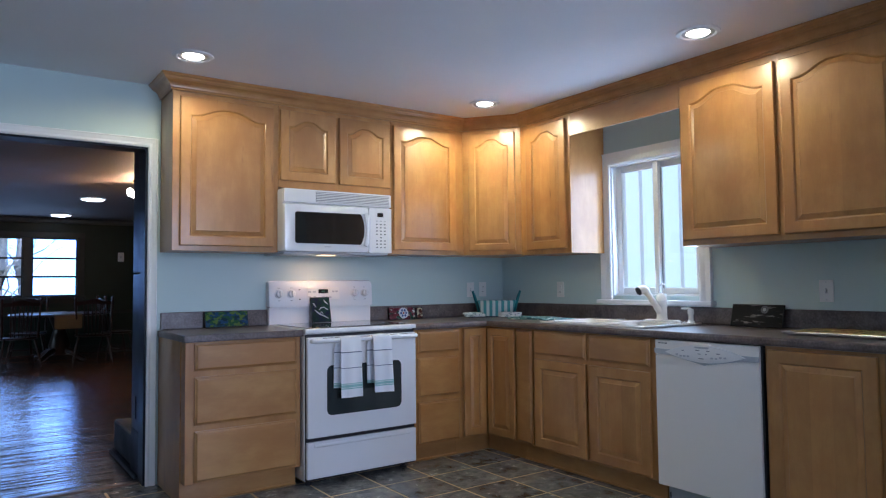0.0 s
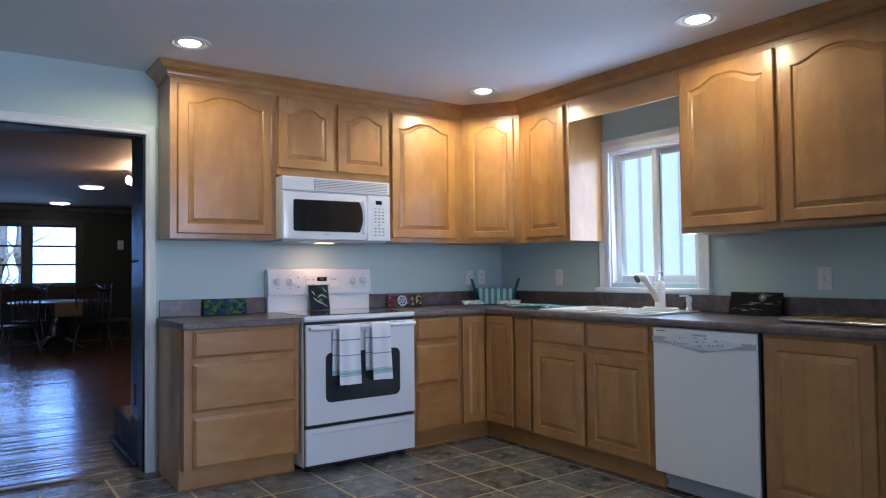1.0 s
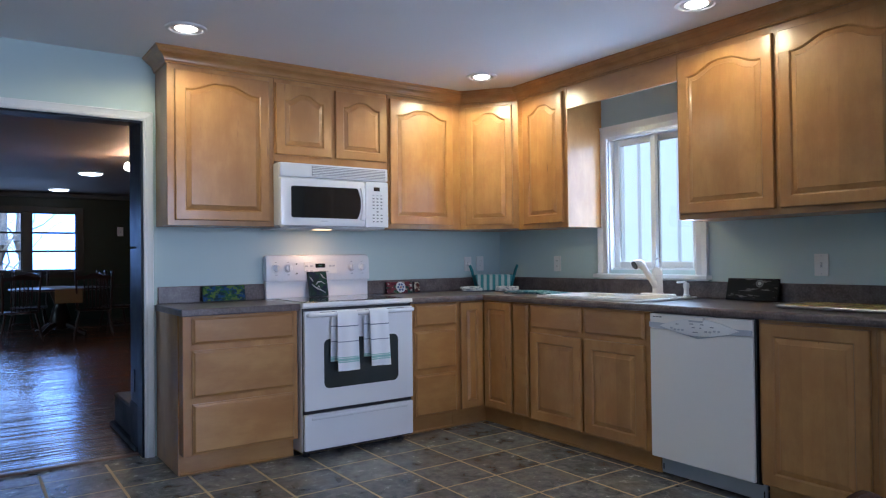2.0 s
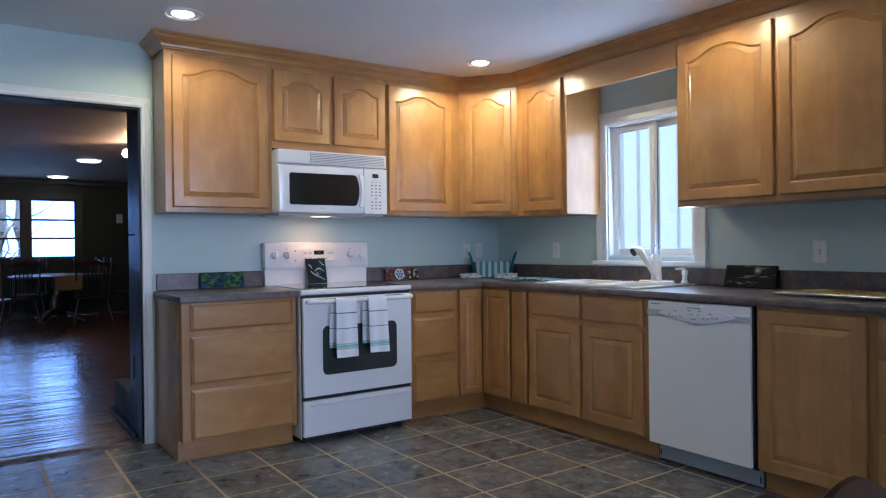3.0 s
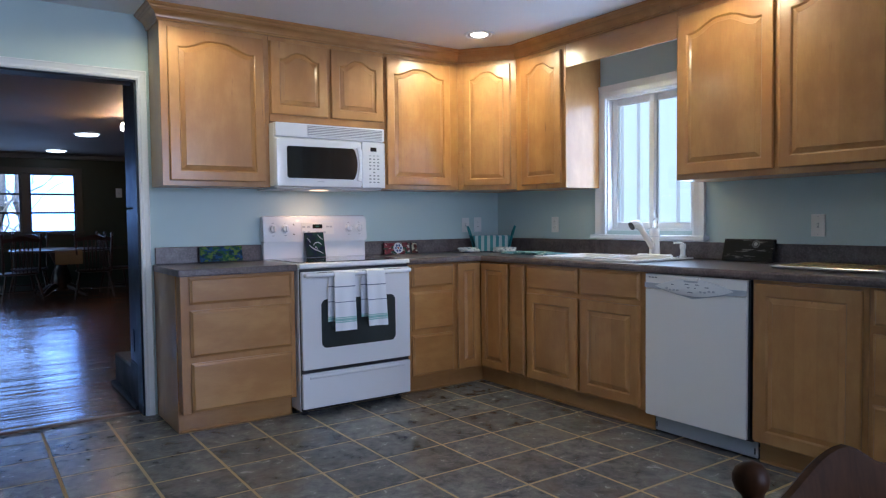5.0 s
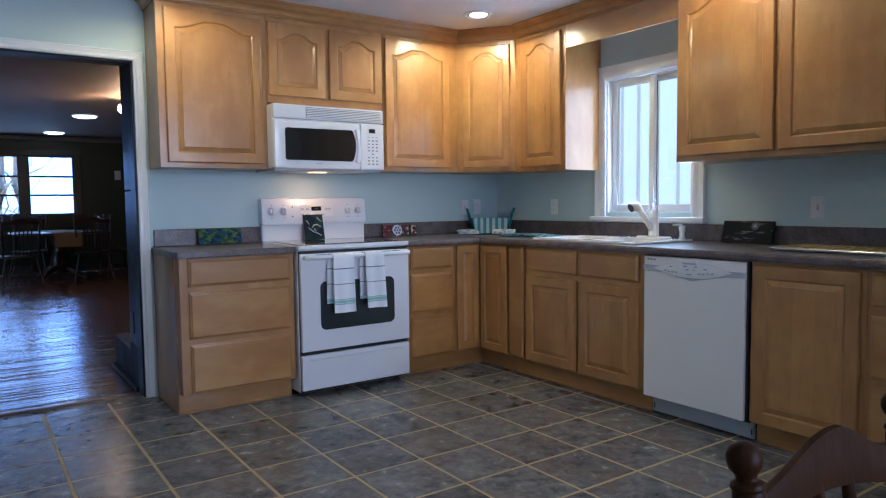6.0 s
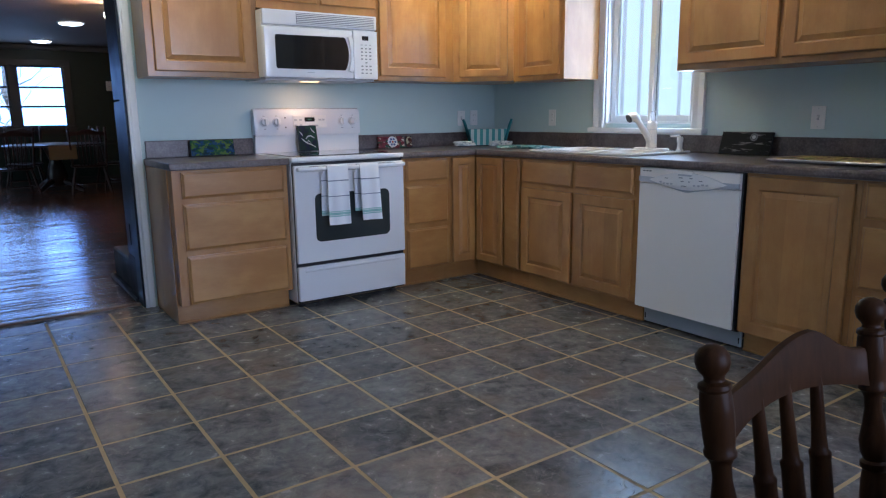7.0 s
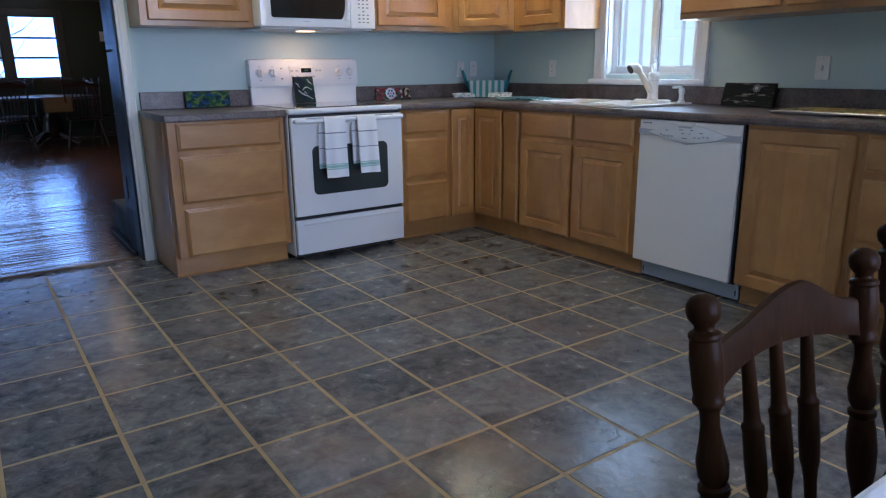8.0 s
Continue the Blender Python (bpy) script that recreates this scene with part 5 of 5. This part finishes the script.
def bare_tree(x, y, h, seed):
    rr = random.Random(seed)
    t = empty("bare_tree", pose(x, y, -0.5), "bare pale-barked winter tree in the garden", "tree", "garden trees")
    trunk = [(0, 0, 0)]
    for i in range(1, 7):
        trunk.append((trunk[-1][0] + rr.uniform(-0.12, 0.12), trunk[-1][1] + rr.uniform(-0.1, 0.1), h * i / 6))
    part("trunk", tube(trunk, [0.20, 0.17, 0.15, 0.13, 0.10, 0.07, 0.03], 12), BARK, t, smooth=True)
    for i in range(16):
        k = rr.randint(1, 5)
        p = Vector(trunk[k]).lerp(Vector(trunk[k + 1]), rr.random())
        a = rr.uniform(0, 6.28)
        ln2 = rr.uniform(0.8, 2.2)
        mid = p + Vector((math.cos(a), math.sin(a), 0.5)) * ln2 * 0.5
        end = mid + Vector((math.cos(a + rr.uniform(-0.6, 0.6)), math.sin(a + 0.4), 0.9)) * ln2 * 0.5
        lb = part("limb", tube([p, mid, end], [0.035, 0.020, 0.006], 7), BARK, t)
        for _ in range(4):
            s = mid.lerp(end, rr.random())
            d = Vector((rr.uniform(-1, 1), rr.uniform(-1, 1), rr.uniform(0, 1))) * 0.7
            part("twig", tube([s, s + d * 0.5 + Vector((0, 0, 0.05)), s + d], [0.010, 0.007, 0.003], 5), BARK, lb)


bare_tree(-2.75, 17.5, 6.5, 1)
bare_tree(-2.28, 19.5, 7.0, 2)

tt = empty("pedestal_table", pose(-2.36, 8.30, 0), "dark polished pedestal dining table", "table")
part("tabletop", turned([(0.0, 0.735), (0.68, 0.735), (0.72, 0.745), (0.725, 0.757), (0.715, 0.768), (0.0, 0.769)], 48), OAK_DARK, tt, smooth=True)
part("pedestal", turned([(0.10, 0.10), (0.13, 0.14), (0.16, 0.25), (0.12, 0.42), (0.09, 0.5), (0.13, 0.62), (0.16, 0.70), (0.16, 0.736)], 24), OAK_DARK, tt, smooth=True)
for i in range(4):
    a = radians(45 + 90 * i)
    c, s = math.cos(a), math.sin(a)
    part("foot", tube([(0.06 * c, 0.06 * s, 0.20), (0.22 * c, 0.22 * s, 0.15), (0.38 * c, 0.38 * s, 0.06), (0.46 * c, 0.46 * s, 0.030)], [0.05, 0.045, 0.035, 0.028], 10), OAK_DARK, tt, smooth=True)
rn = bmesh.new()
loft(rn, [[(-0.19, y, z), (0.19, y, z), (0.19, y + 0.004, z + 0.004), (-0.19, y + 0.004, z + 0.004)] for y, z in ((0.70, 0.772), (-0.70, 0.772), (-0.732, 0.762), (-0.738, 0.60), (-0.736, 0.55))])
tagged(part("table_runner", rn, plain("tan_linen", (0.20, 0.145, 0.085), 0.9, vary=0.1, scale=20, bump=0.3), None, "", pose(-2.36, 8.30, 0.0, 0, 0, 3)), "tan linen runner hanging over the dark table", "table runner")
for cx, cy, a in ((-2.98, 7.78, 190), (-1.95, 7.76, 174), (-2.75, 8.98, 350), (-1.52, 8.30, 95)):
    chair(pose(cx, cy, 0, 0, 0, a), 1.04, 0.50, "dark reddish wooden spindle-back chair at the pedestal table", "dining room chairs", OAK_DARK, 0.022, 12, spindles=6)
for lx, ly in ((-2.213, 6.12), (-2.33, 8.70)):
    t = empty("flush_ceiling_light", pose(lx, ly, H), "lit round flush ceiling light in the dining room", "ceiling light", "dining room lights")
    part("ring", turned([(0.165, -0.0005), (0.165, -0.014), (0.150, -0.018)], 28), TRIM, t, smooth=True)
    part("diffuser", turned([(0.150, -0.015), (0.13, -0.032), (0.06, -0.042)], 28), DOWNLIGHT, t, smooth=True)
fan = empty("branched_ceiling_lamp", pose(-2.02, 4.10, H), "brass ceiling lamp with lit glass bulbs in the dining room", "ceiling lamp")
BRASS = plain("aged_brass", (0.45, 0.30, 0.12), 0.35, 1.0, 0.1)
part("canopy", turned([(0.07, -0.0005), (0.065, -0.02), (0.02, -0.035)], 20), BRASS, fan, smooth=True)
part("stem", rod(bmesh.new(), (0, 0, -0.02), (0, 0, -0.12), 0.010), BRASS, fan)
for i in range(4):
    a = radians(200 + 90 * i)
    c, s = math.cos(a), math.sin(a)
    am = part("arm", tube([(0, 0, -0.11), (0.06 * c, 0.06 * s, -0.12), (0.11 * c, 0.11 * s, -0.10)], 0.007, 8), BRASS, fan)
    part("bulb", turned([(0.012, -0.10), (0.028, -0.125), (0.034, -0.155), (0.024, -0.185), (0.008, -0.195)], 14, pose(0.11 * c, 0.11 * s, 0.0)), BULB, am, smooth=True)

# ---- floor pieces, last ----
TP, TX, TY = 0.3373, -2.654, -1.861
proto = box(0.0065, TP - 0.0065, 0.0065, TP - 0.0065, -0.012, 0.0, 0.002)
tile_mesh = bpy.data.meshes.new("tile")
proto.to_mesh(tile_mesh)
proto.free()
tile_mesh.materials.append(SLATE)
floor_ob = bpy.data.objects["floor"]
# the last column is cut at the window wall
edge_cut = box(0.0065, -0.004 - (TX + 7 * TP), 0.0065, TP - 0.0065, -0.012, 0.0, 0.002)
cut_mesh = bpy.data.meshes.new("tile")
edge_cut.to_mesh(cut_mesh)
edge_cut.free()
cut_mesh.materials.append(SLATE)
for i in range(-8, 8):
    for j in range(-14, 6):
        x, y = TX + i * TP, TY + j * TP
        if y > 0.0 or (j == 5 and x > -2.70):
            continue
        if j == 5:
            # the last row is cut at the wall and at the threshold
            bm = bmesh.new()
            if x + TP < DOOR_R and x > DOOR_L:
                add_box(bm, 0.0065, TP - 0.0065, 0.0065, 0.073 - y, -0.012, 0.0, 0.002)
            else:
                add_box(bm, 0.0065, TP - 0.0065, 0.0065, -0.002 - y, -0.012, 0.0, 0.002)
                if x < DOOR_R - 0.03:
                    add_box(bm, 0.0065, DOOR_R - 0.016 - x, -0.0019 - y, 0.073 - y, -0.012, -0.0002)
            o = part("tile", bm, SLATE)
        else:
            o = new("tile", cut_mesh if i == 7 else tile_mesh)
        o.matrix_basis = pose(x, y, random.uniform(-0.0006, 0.0006))
        o.parent = floor_ob


def plank_piece(k, x, x1, y, w, top, vs, fs):
    """A strip with a slightly crowned, hand-scraped top and open joints."""
    g = 0.0008
    tilt = 0.016 * math.sin(91.7 * y + 13.1 * x)
    crown = 0.0004 + 0.0003 * math.sin(37.0 * y + 5.0 * x)
    rows = [(g, -0.006)]
    for u in (0.0, 0.12, 0.32, 0.5, 0.68, 0.88, 1.0):
        rows.append((g + (w - 2 * g) * u, top - crown * (2 * u - 1) ** 2 + tilt * w * (u - 0.5)))
    rows.append((w - g, -0.006))
    for dy, z in rows:
        vs += [(x + g, y + dy, z), (x1 - g, y + dy, z)]
    for q in range(len(rows) - 1):
        fs.append((k + 2 * q, k + 2 * q + 1, k + 2 * q + 3, k + 2 * q + 2))


dining_floor = bpy.data.objects["floor_dining"]
verts, faces = [], []
y = 0.126
rng = random.Random(4)
w = 0.082
while y < FY - 0.05:
    x = -9.0 + rng.uniform(0, 1.0)
    while x < -0.1:
        x1 = min(x + rng.uniform(0.6, 1.8), -0.002)
        top = rng.uniform(-0.0006, 0.0004)
        if y < 2.9 and x1 > -4.9 and x < -2.0:
            vs, fs = [], []
            plank_piece(0, x, x1, y, w, top, vs, fs)
            me = bpy.data.meshes.new("plank")
            me.from_pydata(vs, [], fs)
            me.materials.append(PLANK)
            o = new("plank", me)
            o.parent = dining_floor
        else:
            plank_piece(len(verts), x, x1, y, w, top, verts, faces)
        x = x1
    y += w
me = bpy.data.meshes.new("plank_field")
me.from_pydata(verts, [], faces)
me.materials.append(PLANK)
pl = new("plank_field", me)
pl.parent = dining_floor
tagged(pl, "glossy reddish-brown wooden floor planks", kind="stuff")
